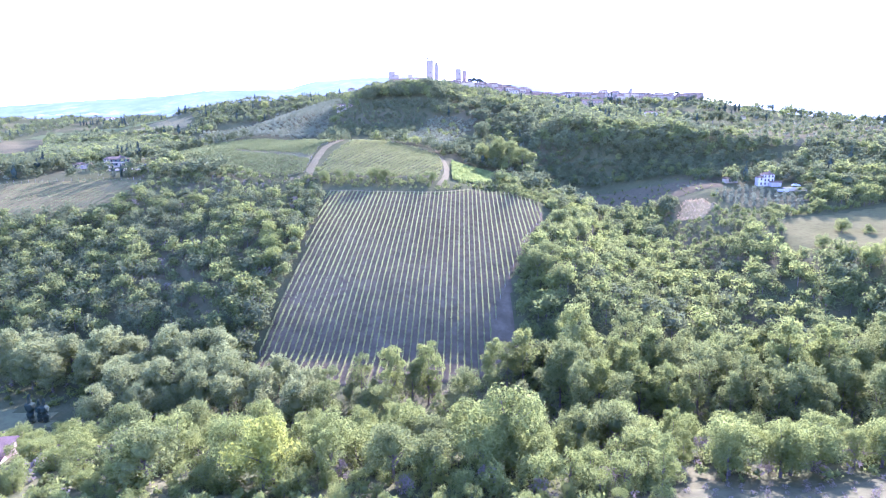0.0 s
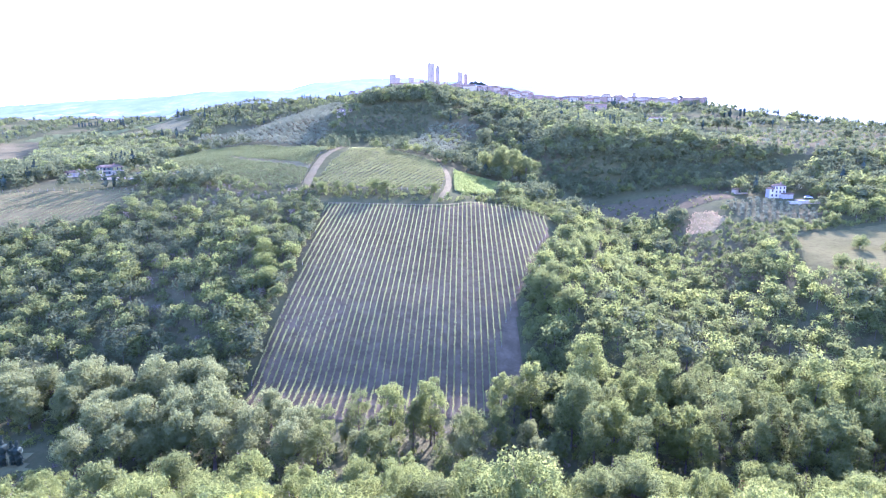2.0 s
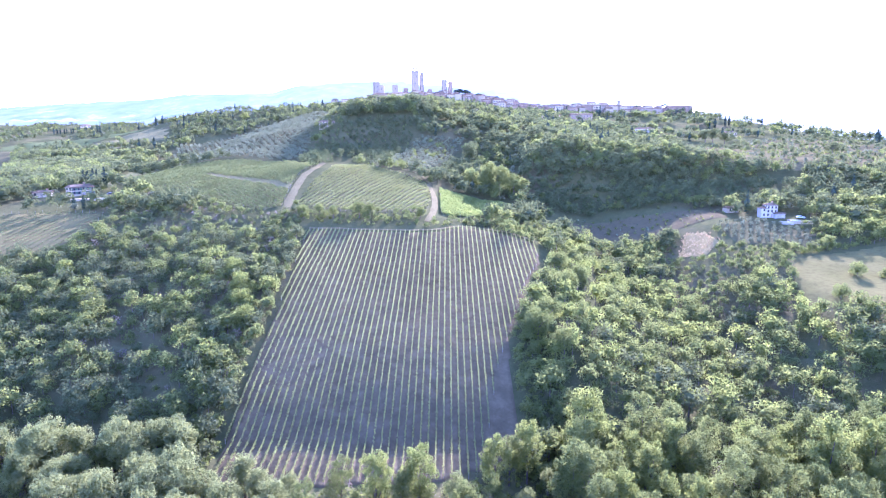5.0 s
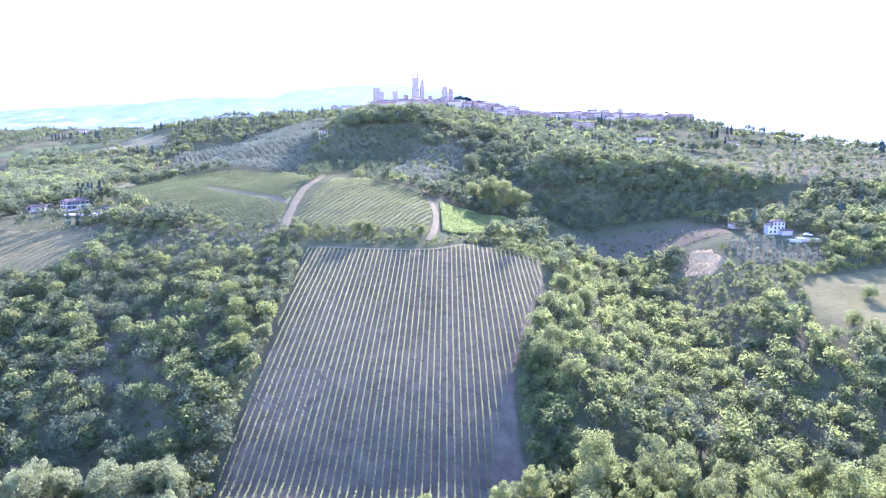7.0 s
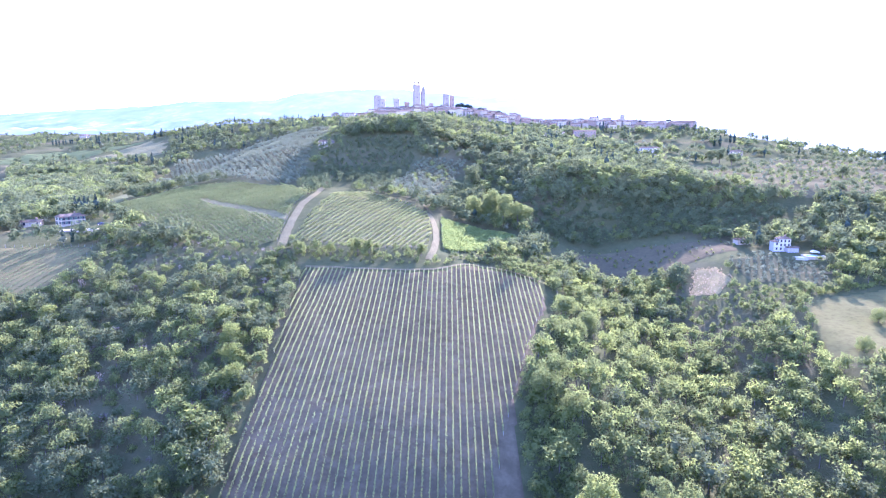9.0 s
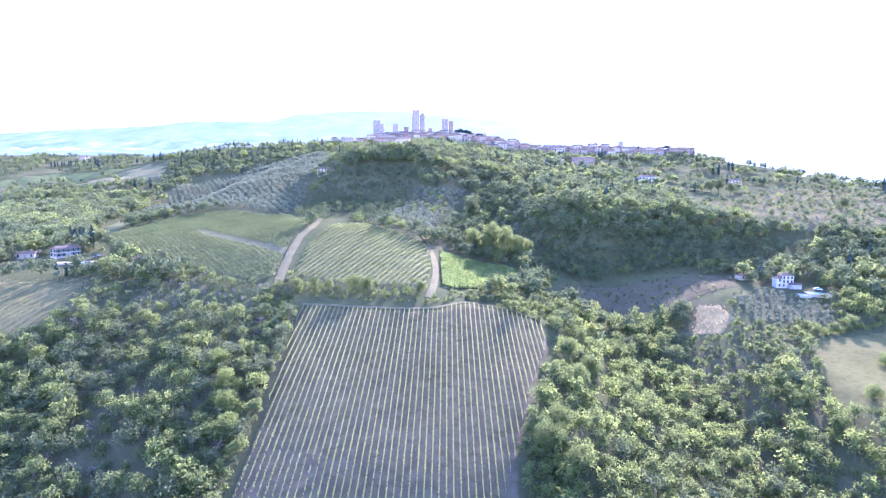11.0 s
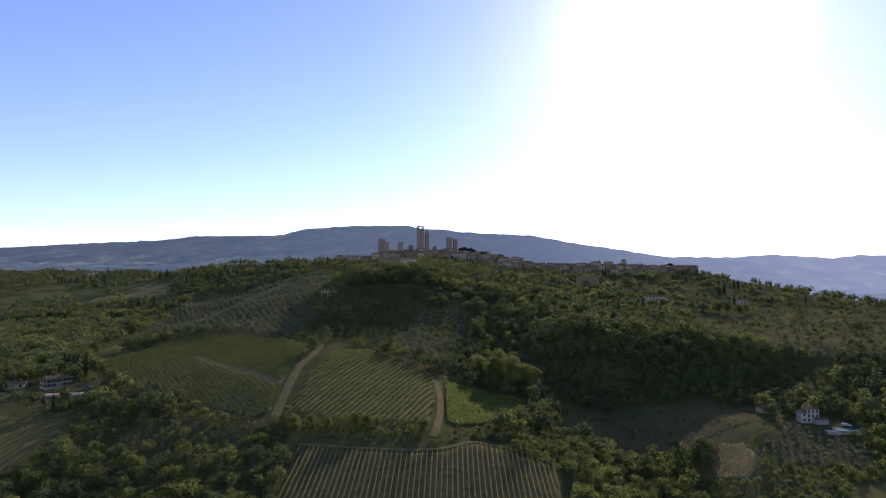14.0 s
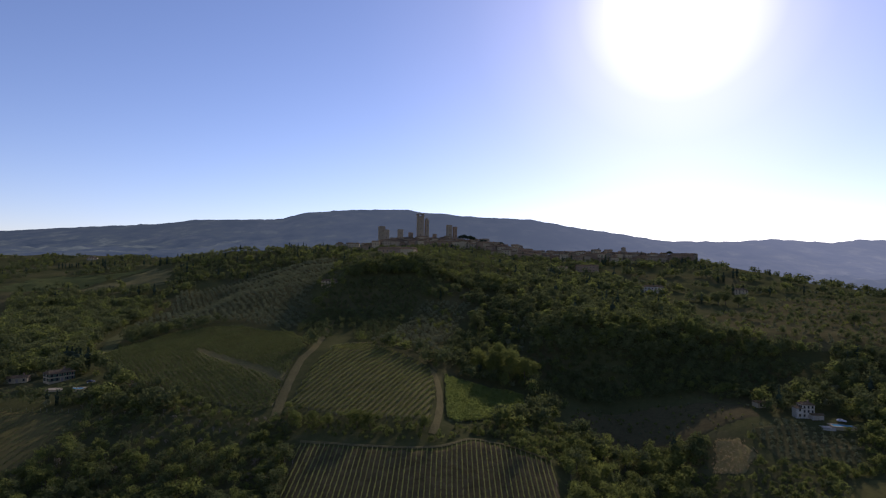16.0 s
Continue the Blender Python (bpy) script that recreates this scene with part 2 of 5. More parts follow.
STONE = solid_mat("tower_stone", (0.225, 0.182, 0.122), (0.350, 0.288, 0.196), 0.25, 0.9, 0.4)
BRICK = solid_mat("brick_wall", (0.205, 0.145, 0.092), (0.310, 0.225, 0.148), 0.3, 0.9, 0.4)
PLASTER = solid_mat("ochre_plaster", (0.300, 0.245, 0.150), (0.440, 0.365, 0.230), 0.3, 0.85, 0.2)
WHITE = solid_mat("white_plaster", (0.34, 0.315, 0.26), (0.47, 0.44, 0.365), 0.3, 0.8, 0.15)
ROOF = solid_mat("terracotta_tiles", (0.118, 0.080, 0.046), (0.196, 0.145, 0.086), 0.5, 0.85, 0.6, (0.215, 0.188, 0.120))
DARKHOLE = solid_mat("window_glass", (0.02, 0.022, 0.026), (0.035, 0.038, 0.042), 1.0, 0.15, shine=0.5)
SHUTTER = solid_mat("green_shutter", (0.05, 0.09, 0.06), (0.08, 0.12, 0.08), 1.0, 0.6)
POOL = solid_mat("pool_water", (0.12, 0.36, 0.45), (0.2, 0.48, 0.55), 0.6, 0.08, shine=0.5)
WOOD = solid_mat("post_wood", (0.20, 0.17, 0.14), (0.32, 0.28, 0.23), 3.0, 0.9)


def land_mat():
    """Open land: scrubby grass with bare and dry patches; fields and woods far off by patches of a few hundred metres."""
    m, t, out = nodes_of("open_land")
    p = node(t, "ShaderNodeBsdfPrincipled", Roughness=0.95, Specular_IOR_Level=0.0)
    fine = ramp(t, noise_fac(t, 0.35, 6.0, 0.7), (0.3, (0.058, 0.060, 0.021)), (0.5, (0.080, 0.077, 0.028)), (0.72, (0.122, 0.102, 0.043)))
    broad = ramp(t, noise_fac(t, 0.012, 4.0, 0.6), (0.36, (0.053, 0.058, 0.020)), (0.52, (0.080, 0.081, 0.028)), (0.68, (0.134, 0.107, 0.048)))
    c = mixed(t, 0.5, fine, broad)
    t.links.new(c, p.inputs["Base Color"])
    bm = node(t, "ShaderNodeBump", Strength=0.7, Distance=0.5)
    t.links.new(noise_fac(t, 0.9, 5.0, 0.7), bm.inputs["Height"])
    t.links.new(bm.outputs["Normal"], p.inputs["Normal"])
    t.links.new(p.outputs[0], out.inputs["Surface"])
    return m


LAND = land_mat()


# ---------- mesh helpers ----------
def mesh_from(name, verts, faces, material, smooth=False):
    """A mesh from numpy arrays: verts (n, 3), or (n, 6) with normals, and faces (m, 3) or (m, 4)."""
    verts, faces = np.asarray(verts, np.float32), np.asarray(faces, np.int32)
    normals = verts[:, 3:6] if verts.shape[1] == 6 else None
    verts = np.ascontiguousarray(verts[:, :3])
    me = bpy.data.meshes.new(name)
    k = faces.shape[1]
    me.vertices.add(len(verts))
    me.vertices.foreach_set("co", verts.ravel())
    me.loops.add(faces.size)
    me.loops.foreach_set("vertex_index", faces.ravel())
    me.polygons.add(len(faces))
    me.polygons.foreach_set("loop_start", np.arange(0, faces.size, k, dtype=np.int32))
    me.polygons.foreach_set("use_smooth", np.full(len(faces), smooth))
    me.update(calc_edges=True)
    if normals is not None:
        me.attributes.new("custom_normal", "FLOAT_VECTOR", "POINT").data.foreach_set("vector", np.ascontiguousarray(normals).ravel())
    me.materials.append(material)
    return me


def part(name, data, parent, label=""):
    ob = new(name, data)
    ob.parent = parent
    if label:
        tagged(ob, label)
    return ob


def bm_mesh(name, bm, material):
    me = bpy.data.meshes.new(name)
    bm.to_mesh(me)
    bm.free()
    me.materials.append(material)
    return me


def box(bm, x0, x1, y0, y1, z0, z1):
    vs = [bm.verts.new(c) for c in ((x0, y0, z0), (x1, y0, z0), (x1, y1, z0), (x0, y1, z0), (x0, y0, z1), (x1, y0, z1), (x1, y1, z1), (x0, y1, z1))]
    for f in ((0, 3, 2, 1), (4, 5, 6, 7), (0, 1, 5, 4), (1, 2, 6, 5), (2, 3, 7, 6), (3, 0, 4, 7)):
        bm.faces.new([vs[i] for i in f])


def inside(poly, x, y):
    """Which points lie in a polygon of the plan."""
    x, y = np.asarray(x), np.asarray(y)
    hit = np.zeros(np.broadcast(x, y).shape, bool)
    for (x0, y0), (x1, y1) in zip(poly, poly[1:] + poly[:1]):
        cross = (y0 > y) != (y1 > y)
        hit ^= cross & (x < (x1 - x0) * (y - y0) / ((y1 - y0) if y1 != y0 else 1e-9) + x0)
    return hit


# ---------- the plan: fields ----------
VINEYARD = [(-56, 149), (-57, 155), (-58.5, 176), (-59, 198), (-58.5, 220), (-60.5, 257), (-63.8, 297), (-42, 293.5), (-21, 291), (-5, 292.5), (1.4, 295.5), (7, 302.5), (13, 305.5), (21, 302.5), (31, 295), (44.5, 293), (44, 272), (35, 249), (29.5, 230), (22.5, 208), (21, 195), (21.5, 180), (22, 162), (0, 152)]
VINE_AREA = [(-56, 150), (-58, 176), (-58.5, 198), (-58, 220), (-60, 257), (-63, 296), (-42, 292.5), (-21, 290), (-5, 291.5), (1.4, 294.5), (7, 301), (13, 304.2), (21, 301.5), (31, 294), (43.5, 292), (42, 272), (33.5, 249), (28, 230), (20.5, 205), (16, 190), (14, 178), (11, 165), (8, 154)]
THIN_VINES = [(-58, 207), (-59, 190), (-50, 183), (-38, 187), (-34, 199), (-44, 208)]
LEFT_BLOCK = [(-226, 427), (-184, 377), (-143, 352), (-121, 336), (-89, 320), (-82.5, 326), (-86.5, 364), (-88, 386), (-87, 410), (-110, 470), (-158, 500), (-209, 499), (-232, 470)]
MIDDLE_BLOCK = [(-75, 326), (-75, 372), (-68, 414), (-50, 424), (-28, 408), (-9, 389), (-6, 350), (-8, 317), (-41, 315)]
RIGHT_BLOCK = [(-1, 388), (17, 391), (44, 384), (42, 363), (21, 336), (0, 318)]
LEFT_FIELD = [(-330, 322), (-211, 331), (-174, 326), (-168, 306), (-167, 288), (-172, 275), (-230, 262), (-330, 262)]
GREEN_MEADOW = [(165, 294), (226, 309), (330, 312), (330, 236), (215, 220), (160, 221), (136, 236), (146, 262)]
SCRUB_PATCH = [(122, 318), (133, 342), (145, 339), (145, 321), (132, 310)]
BROWN_FIELD = [(58, 352), (92, 340), (128, 346), (170, 362), (172, 382), (120, 396), (76, 392)]
HILL_OLIVES = [(-48, 432), (-12, 420), (6, 470), (20, 540), (-18, 530), (-34, 470)]
DRY_TERRACES = [(190, 505), (194, 470), (232, 448), (290, 436), (400, 444), (480, 560), (460, 643), (420, 700), (330, 640), (216, 545)]
HOLLOW = [(58, 394), (62, 440), (185, 442), (236, 428), (180, 384), (120, 400)]
WEST_WOOD = [(-232, 428), (-262, 424), (-318, 462), (-400, 560), (-448, 640), (-560, 800), (-420, 765), (-335, 724), (-306, 640), (-300, 560), (-268, 500)]
UPPER_BLOCK = [(-126, 492), (-84, 430), (-88, 414), (-118, 466)]
SHADED_SLOPE = [(-108, 470), (-82, 436), (-62, 430), (-50, 434), (-37, 470), (-24, 520), (-26, 568), (-60, 578), (-92, 566), (-110, 520)]
LEFT_OLIVES = [(-300, 610), (-240, 540), (-160, 510), (-112, 480), (-112, 520), (-125, 600), (-130, 700), (-150, 860), (-260, 880), (-340, 800), (-310, 700)]
YOUNG_OLIVES = [(150, 314), (184, 307), (194, 330), (176, 350), (152, 344)]
FAR_VINEYARD = [(-760, 1130), (-640, 1160), (-470, 1010), (-520, 880), (-700, 930)]
FAR_DRY = [(-520, 872), (-470, 1000), (-420, 960), (-380, 860), (-470, 800), (-600, 800)]
FRONT_FIELD = [(-190, 112), (-104, 119), (-91, 128), (-98, 136), (-190, 146)]
TOWN = [(-130, 790), (110, 790), (170, 860), (250, 900), (390, 930), (390, 1000), (250, 1010), (90, 1060), (-350, 1110), (-350, 1040), (-130, 960)]
DRY_STRIP = [(28, 60), (33, 79), (46, 82), (64, 85.5), (80, 88), (100, 80), (90, 60)]
LEFT_GRASS = [(-222, 405), (-240, 475), (-268, 540), (-252, 565), (-240, 600), (-285, 628), (-298, 585), (-282, 530), (-250, 470), (-230, 405)]
BARE_SLOPE = [(-420, 470), (-345, 475), (-400, 560), (-505, 735), (-610, 870), (-720, 920), (-640, 760)]


# ---------- ground: one sheet to the horizon ----------
def ground():
    ys = np.concatenate([np.arange(-400, 50, 12), np.arange(50, 340, 2.5), np.arange(340, 700, 4), np.arange(700, 1600, 12), np.arange(1600, 5300, 45)])
    us = np.linspace(-1, 1, 231)
    half = 170 + 0.98 * np.maximum(ys, 0)
    xs = us[None, :] * half[:, None]
    yy = np.repeat(ys[:, None], len(us), 1)
    zz = land(xs, yy) - 30 * softstep((yy - 1650) / 150)
    verts = np.stack([xs, yy, zz], -1).reshape(-1, 3)
    n, m = len(ys), len(us)
    i = (np.arange(n - 1)[:, None] * m + np.arange(m - 1)[None, :]).ravel()
    faces = np.stack([i, i + 1, i + m + 1, i + m], -1)
    ob = new("ground", mesh_from("ground", verts, faces, LAND, True))
    tagged(ob, "rolling hill country with scrubby grass and dry patches", "ground", kind="structure")


ground()


def field(name, poly, material, label, cell=1.0, lift=0.25, furrow=0.0):
    """A sheet of ground laid over the land inside a polygon of the plan."""
    px, py = [p[0] for p in poly], [p[1] for p in poly]
    gx, gy = np.arange(min(px), max(px) + cell, cell), np.arange(min(py), max(py) + cell, cell)
    X, Y = np.meshgrid(gx, gy)
    Z = land(X, Y) + lift + furrow * np.sin(X * 6.283 / 2.05)
    keep = inside(poly, X[:-1, :-1] + cell / 2 + 0.8 * waves(X[:-1, :-1], Y[:-1, :-1], 13, 4), Y[:-1, :-1] + cell / 2 + 0.8 * waves(X[:-1, :-1], Y[:-1, :-1], 11, 6))
    m = len(gx)
    i = (np.arange(len(gy) - 1)[:, None] * m + np.arange(m - 1)[None, :])[keep]
    faces = np.stack([i, i + 1, i + m + 1, i + m], -1)
    used, inv, shared = np.unique(faces, return_inverse=True, return_counts=True)
    verts = np.stack([X.ravel(), Y.ravel(), Z.ravel()], -1)[used]
    verts[shared < 4, 2] -= lift + 0.7   # the rim runs into the ground
    ob = new(name, mesh_from(name, verts, inv.reshape(-1, 4), material, True))
    return tagged(ob, label, "field", kind="structure")


def track(name, points, width, material, label, lift=0.35):
    """A farm track along points of the plan."""
    pts = []
    for (x0, y0), (x1, y1) in zip(points, points[1:]):
        n = max(2, int(math.hypot(x1 - x0, y1 - y0) / 2))
        pts += [(x0 + (x1 - x0) * k / n, y0 + (y1 - y0) * k / n) for k in range(n)]
    pts.append(points[-1])
    P = np.array(pts, float)
    for _ in range(3):
        P[1:-1] = (P[:-2] + 2 * P[1:-1] + P[2:]) / 4
    d = np.gradient(P, axis=0)
    d /= np.linalg.norm(d, axis=1)[:, None]
    nrm = np.stack([-d[:, 1], d[:, 0]], -1)
    cols = []
    for s in np.linspace(-0.5, 0.5, 5):
        wob = 1 + 0.15 * waves(P[:, 0], P[:, 1], 9, 8)
        q = P + nrm * (s * width * wob)[:, None]
        cols.append(np.stack([q[:, 0], q[:, 1], land(q[:, 0], q[:, 1]) + lift - 0.2 * abs(s)], -1))
    V = np.stack(cols, 1)
    n = len(P)
    i = (np.arange(n - 1)[:, None] * 5 + np.arange(4)[None, :]).ravel()
    faces = np.stack([i, i + 1, i + 6, i + 5], -1)
    ob = new(name, mesh_from(name, V.reshape(-1, 3), faces, material, True))
    return tagged(ob, label, "track", kind="structure")


field("vineyard_soil", VINEYARD, SOIL, "bare grey tilled soil of the sloping vineyard", 1.0)
field("vineyard_soil_left", LEFT_BLOCK, STRAW, "dry grassed ground under the large vineyard block", 2.0)
field("vineyard_soil_middle", MIDDLE_BLOCK, STRAW, "pale dry ground under the vineyard block", 2.0)
field("vineyard_soil_right", RIGHT_BLOCK, MEADOW, "green ground under the small vineyard block", 2.0)
field("ploughed_field", LEFT_FIELD, STUBBLE, "pale stubble field with faint tillage lines", 2.0)
field("meadow", GREEN_MEADOW, PASTURE, "dry yellow-green meadow beside the wood", 2.0)
field("scrub_patch", SCRUB_PATCH, STRAWGROUND, "sunlit straw-coloured scrub patch", 1.0)
track("farm_track", [(-79, 308), (-79, 318), (-81, 335), (-83, 364), (-84, 386), (-81, 400), (-83, 428), (-85, 455), (-88, 500)], 4.6, TRACK, "pale dirt track climbing between the vineyard blocks")
track("farm_track_right", [(-7, 305), (-5, 314), (-3.5, 337), (-4, 358), (-6, 379), (-9, 392)], 3.4, TRACK, "pale dirt track between vineyard blocks")
track("headland_track", [(-63, 299), (-42, 295.4), (-21, 293), (-6, 294.2), (2, 298), (7, 304.5), (13, 307.5), (22, 305), (32, 297.5), (44, 295.5)], 1.7, TRACK, "pale dirt headland track along the vineyard's top edge")


# ---------- foliage ----------
def crown_cards(rng, blobs, n, size, flat=1.0):
    """Leaf sprays on and in a set of blobs (x, y, z, radius, weight): loose three-cornered sprays."""
    B = np.array(blobs, float)
    w = B[:, 4] / B[:, 4].sum()
    k = rng.choice(len(B), n, p=w)
    d = rng.normal(size=(n, 3))
    d[:, 2] = d[:, 2] * 0.9 + 0.25
    d /= np.linalg.norm(d, axis=1)[:, None]
    r = B[k, 3] * (0.55 + 0.5 * rng.random(n) ** 0.6 + np.abs(rng.normal(size=n)) * 0.16)
    c = B[k, :3] + d * (r[:, None] * np.array([1, 1, flat]))
    nrm = d + rng.normal(size=(n, 3)) * 0.65
    nrm /= np.linalg.norm(nrm, axis=1)[:, None]
    t1 = np.cross(nrm, rng.normal(size=(n, 3)))
    t1 /= np.linalg.norm(t1, axis=1)[:, None]
    t2 = np.cross(nrm, t1)
    s = size * (0.6 + 0.8 * rng.random(n))[:, None]
    b = t2 * s * (0.9 + 0.9 * rng.random(n))[:, None]
    V = np.stack([c - t1 * s * 0.75 - b * 0.5, c + t1 * s * 0.75 - b * 0.4, c + t1 * s * (rng.random((n, 1)) - 0.5) + b], 1)
    # soft normals: out of the clump and out of the whole crown, so that leaves shade as clumps do
    heart = np.array([0, 0, (B[:, 2] * w).sum()])
    out = (c - heart) / (np.linalg.norm(c - heart, axis=1)[:, None] + 0.01)
    N = d * 0.75 + out * 0.45 + rng.normal(size=(n, 3)) * 0.22
    N /= np.linalg.norm(N, axis=1)[:, None]
    turn = (np.cross(V[:, 1] - V[:, 0], V[:, 2] - V[:, 0]) * N).sum(1) < 0
    V[turn] = V[turn][:, ::-1]
    return np.concatenate([V, np.repeat(N[:, None], 3, 1)], -1).reshape(-1, 6)


def icosphere(level):
    bm = bmesh.new()
    bmesh.ops.create_icosphere(bm, subdivisions=level, radius=1.0)
    bm.verts.ensure_lookup_table()
    v = np.array([q.co for q in bm.verts])
    f = np.array([[q.index for q in fc.verts] for fc in bm.faces])
    bm.free()
    return v, f


ICO, ICO_LOW = icosphere(2), icosphere(1)


def crown_blocker(blobs, fill, ball):
    """A solid ball hidden in a crown, added to stop light coming through the leaves."""
    B = np.array(blobs, float)
    heart = np.array([0, 0, (B[:, 2] * B[:, 4]).sum() / B[:, 4].sum()])
    d, f = ball
    reach = ((B[:, :3] - heart) @ d.T + 0.45 * B[:, 3:4]).max(0)
    V = heart + d * (reach * fill * (0.88 + 0.24 * rng.random(len(d))))[:, None]
    return np.concatenate([V[f], d[f]], -1).reshape(-1, 6)


def tris(n):
    return np.arange(n * 3).reshape(-1, 3)


def blobs_round(rng, height, spread, count, low=0.25, lump=0.13):
    """Blobs of a broad, uneven crown."""
    out = []
    for _ in range(count):
        a, q = rng.random() * 6.283, math.sqrt(rng.random())
        zf = low + (1 - low) * (0.12 + 0.75 * rng.random())
        wide = math.sin(math.pi * min(0.95, (zf - low) / (1 - low) * 0.75 + 0.2))
        rad = spread * (lump + 1.15 * lump * rng.random())
        out.append((math.cos(a) * q * spread * wide * 0.75, math.sin(a) * q * spread * wide * 0.75, height * zf - rad * 0.1, rad, rad * rad))
    top = max(out, key=lambda b: b[2])
    f = height / (top[2] + top[3])
    return [(x, y, z * f, r, w) for x, y, z, r, w in out]


def blobs_tall(rng, height, spread, count):
    """Blobs of a tall crown with upright tufts, bare low down."""
    out = []
    for _ in range(count):
        zf = 0.22 + 0.74 * rng.random() ** 0.8
        a, q = rng.random() * 6.283, rng.random() ** 0.6
        wide = 0.35 + 0.65 * math.sin(math.pi * min(1, zf * 0.9 + 0.08))
        rad = spread * (0.11 + 0.13 * rng.random()) * (1.15 - 0.4 * zf)
        out.append((math.cos(a) * q * spread * wide * 0.7, math.sin(a) * q * spread * wide * 0.7, height * zf, rad, rad * rad))
    top = max(b[2] + b[3] for b in out)
    return [(x, y, z * height / top, r, w) for x, y, z, r, w in out]


def limb_rings(points, radii, sides=6):
    V, F = [], []
    for (p, r) in zip(points, radii):
        for k in range(sides):
            a = 6.283 * k / sides
            V.append((p[0] + math.cos(a) * r, p[1] + math.sin(a) * r, p[2]))
    for j in range(len(points) - 1):
        for k in range(sides):
            F.append((j * sides + k, j * sides + (k + 1) % sides, (j + 1) * sides + (k + 1) % sides, (j + 1) * sides + k))
    return V, F


def trunk_mesh(rng, height, radius, blobs, limbs=6):
    """A tapered, slightly bent trunk that forks into limbs reaching into the crown."""
    sides, top = 6, height * 0.72
    bend = rng.normal(size=2) * height * 0.02
    steps = (0, 0.15, 0.4, 0.55, 0.75, 1)
    stem = [(bend[0] * q * q, bend[1] * q * q, -0.4 + (top + 0.4) * q) for q in steps]
    V, F = limb_rings(stem, [radius * f for f in (1.35, 1.0, 0.8, 0.66, 0.45, 0.15)], sides)
    for x, y, z, r, _ in sorted(blobs, key=lambda b: -b[4])[:limbs]:
        fork = 2 + int(np.argmin([abs(stem[j][2] - z * 0.55) for j in (2, 3, 4)]))
        p0, k = stem[fork], len(V)
        mid = ((p0[0] + x) / 2 + rng.normal() * 0.15, (p0[1] + y) / 2 + rng.normal() * 0.15, (p0[2] + z) / 2 + 0.1 * abs(z - p0[2]))
        v, f = limb_rings([mid, (x, y, z)], [radius * 0.28, radius * 0.08], sides)
        V.extend(v)
        F.extend(tuple(i + k for i in q) for q in f)
        F.extend((fork * sides + i, fork * sides + (i + 1) % sides, k + (i + 1) % sides, k + i) for i in range(sides))
    return V, F


rng = np.random.default_rng(11)


class Kind:
    """A kind of tree: some crown shapes at full, middle and low detail, and the trunk that goes with each."""

    def __init__(self, name, material, shape, height, spread, cards, size, variants=4, count=16, flat=1.0, trunk=0.03, dense=0.0):
        self.name, self.material, self.height = name, material, height
        self.full, self.mid, self.low, self.tiny, self.trunks = [], [], [], [], []
        for _ in range(variants):
            b = shape(rng, height, spread, count)
            # hidden light-blocking balls, added so that the crowns' near sides turn dark
            core = [crown_blocker(b, dense, ICO)] if dense > 0 else []
            self.full.append(np.concatenate([crown_cards(rng, b, cards, size, flat)] + core))
            core = [crown_blocker(b, max(dense * 0.8, 0.4), ICO_LOW)] if dense >= 0 else []
            self.mid.append(np.concatenate([crown_cards(rng, b, max(60, cards // 13), size * 2.45, flat)] + core))
            core = [crown_blocker(b, max(dense, 0.5), ICO_LOW)] if dense >= 0 else []
            self.low.append(np.concatenate([crown_cards(rng, b, max(40, cards // 32), size * 3.6, flat)] + core))
            self.tiny.append(np.concatenate([crown_cards(rng, b, max(14, cards // 90), size * 6.0, flat)] + core))
            self.trunks.append(trunk_mesh(rng, height, height * trunk, b))
        self.meshes = {}

    def parts(self, v):
        if v not in self.meshes:
            crown = mesh_from(self.name + "_crown", self.full[v], tris(len(self.full[v]) // 3), self.material)
            tv, tf = self.trunks[v]
            self.meshes[v] = (crown, mesh_from(self.name + "_trunk", tv, tf, BARK, True))
        return self.meshes[v]


def blobs_cone(rng_, height, spread, count):
    return [(rng_.normal() * spread * 0.05, rng_.normal() * spread * 0.05, height * (0.06 + 0.9 * k / count), spread * (0.55 if k < count * 0.15 else 0.62) * (1 - 0.85 * (k / count) ** 1.6) + 0.12, 1 - 0.7 * k / count) for k in range(count)]


def blobs_umbrella(rng_, height, spread, count):
    out = []
    for _ in range(count):
        a, q = rng_.random() * 6.283, math.sqrt(rng_.random())
        out.append((math.cos(a) * q * spread * 0.75, math.sin(a) * q * spread * 0.75, height * (0.74 + 0.17 * (1 - q * q) + 0.03 * rng_.random()), spread * (0.2 + 0.1 * rng_.random()), 1))
    return out


OAK = Kind("oak", LEAF_OAK, blobs_round, 9.0, 5.2, 5600, 0.142, count=38, dense=0.38)
HOLM = Kind("holm_oak", LEAF_HOLM, blobs_round, 9.0, 5.2, 5600, 0.142, count=38, dense=0.42)
BRIGHT = Kind("locust", LEAF_BRIGHT, blobs_round, 9.0, 5.0, 5600, 0.142, count=38, dense=0.3)
YELLOW = Kind("yellow_tree", LEAF_YELLOW, blobs_round, 9.0, 5.0, 5600, 0.142, variants=1, count=38, dense=0.3)
POPLAR = Kind("poplar", LEAF_OAK, blobs_tall, 18.0, 6.0, 6600, 0.172, count=64, trunk=0.014)
POPLAR_LIGHT = Kind("poplar_light", LEAF_BRIGHT, blobs_tall, 17.0, 5.6, 6600, 0.172, variants=3, count=64, trunk=0.014)
WILLOW = Kind("willow", LEAF_GREY, lambda r, a, b, c: blobs_round(r, a, b, c, 0.06), 12.0, 4.8, 6600, 0.152, count=50, dense=0.38)
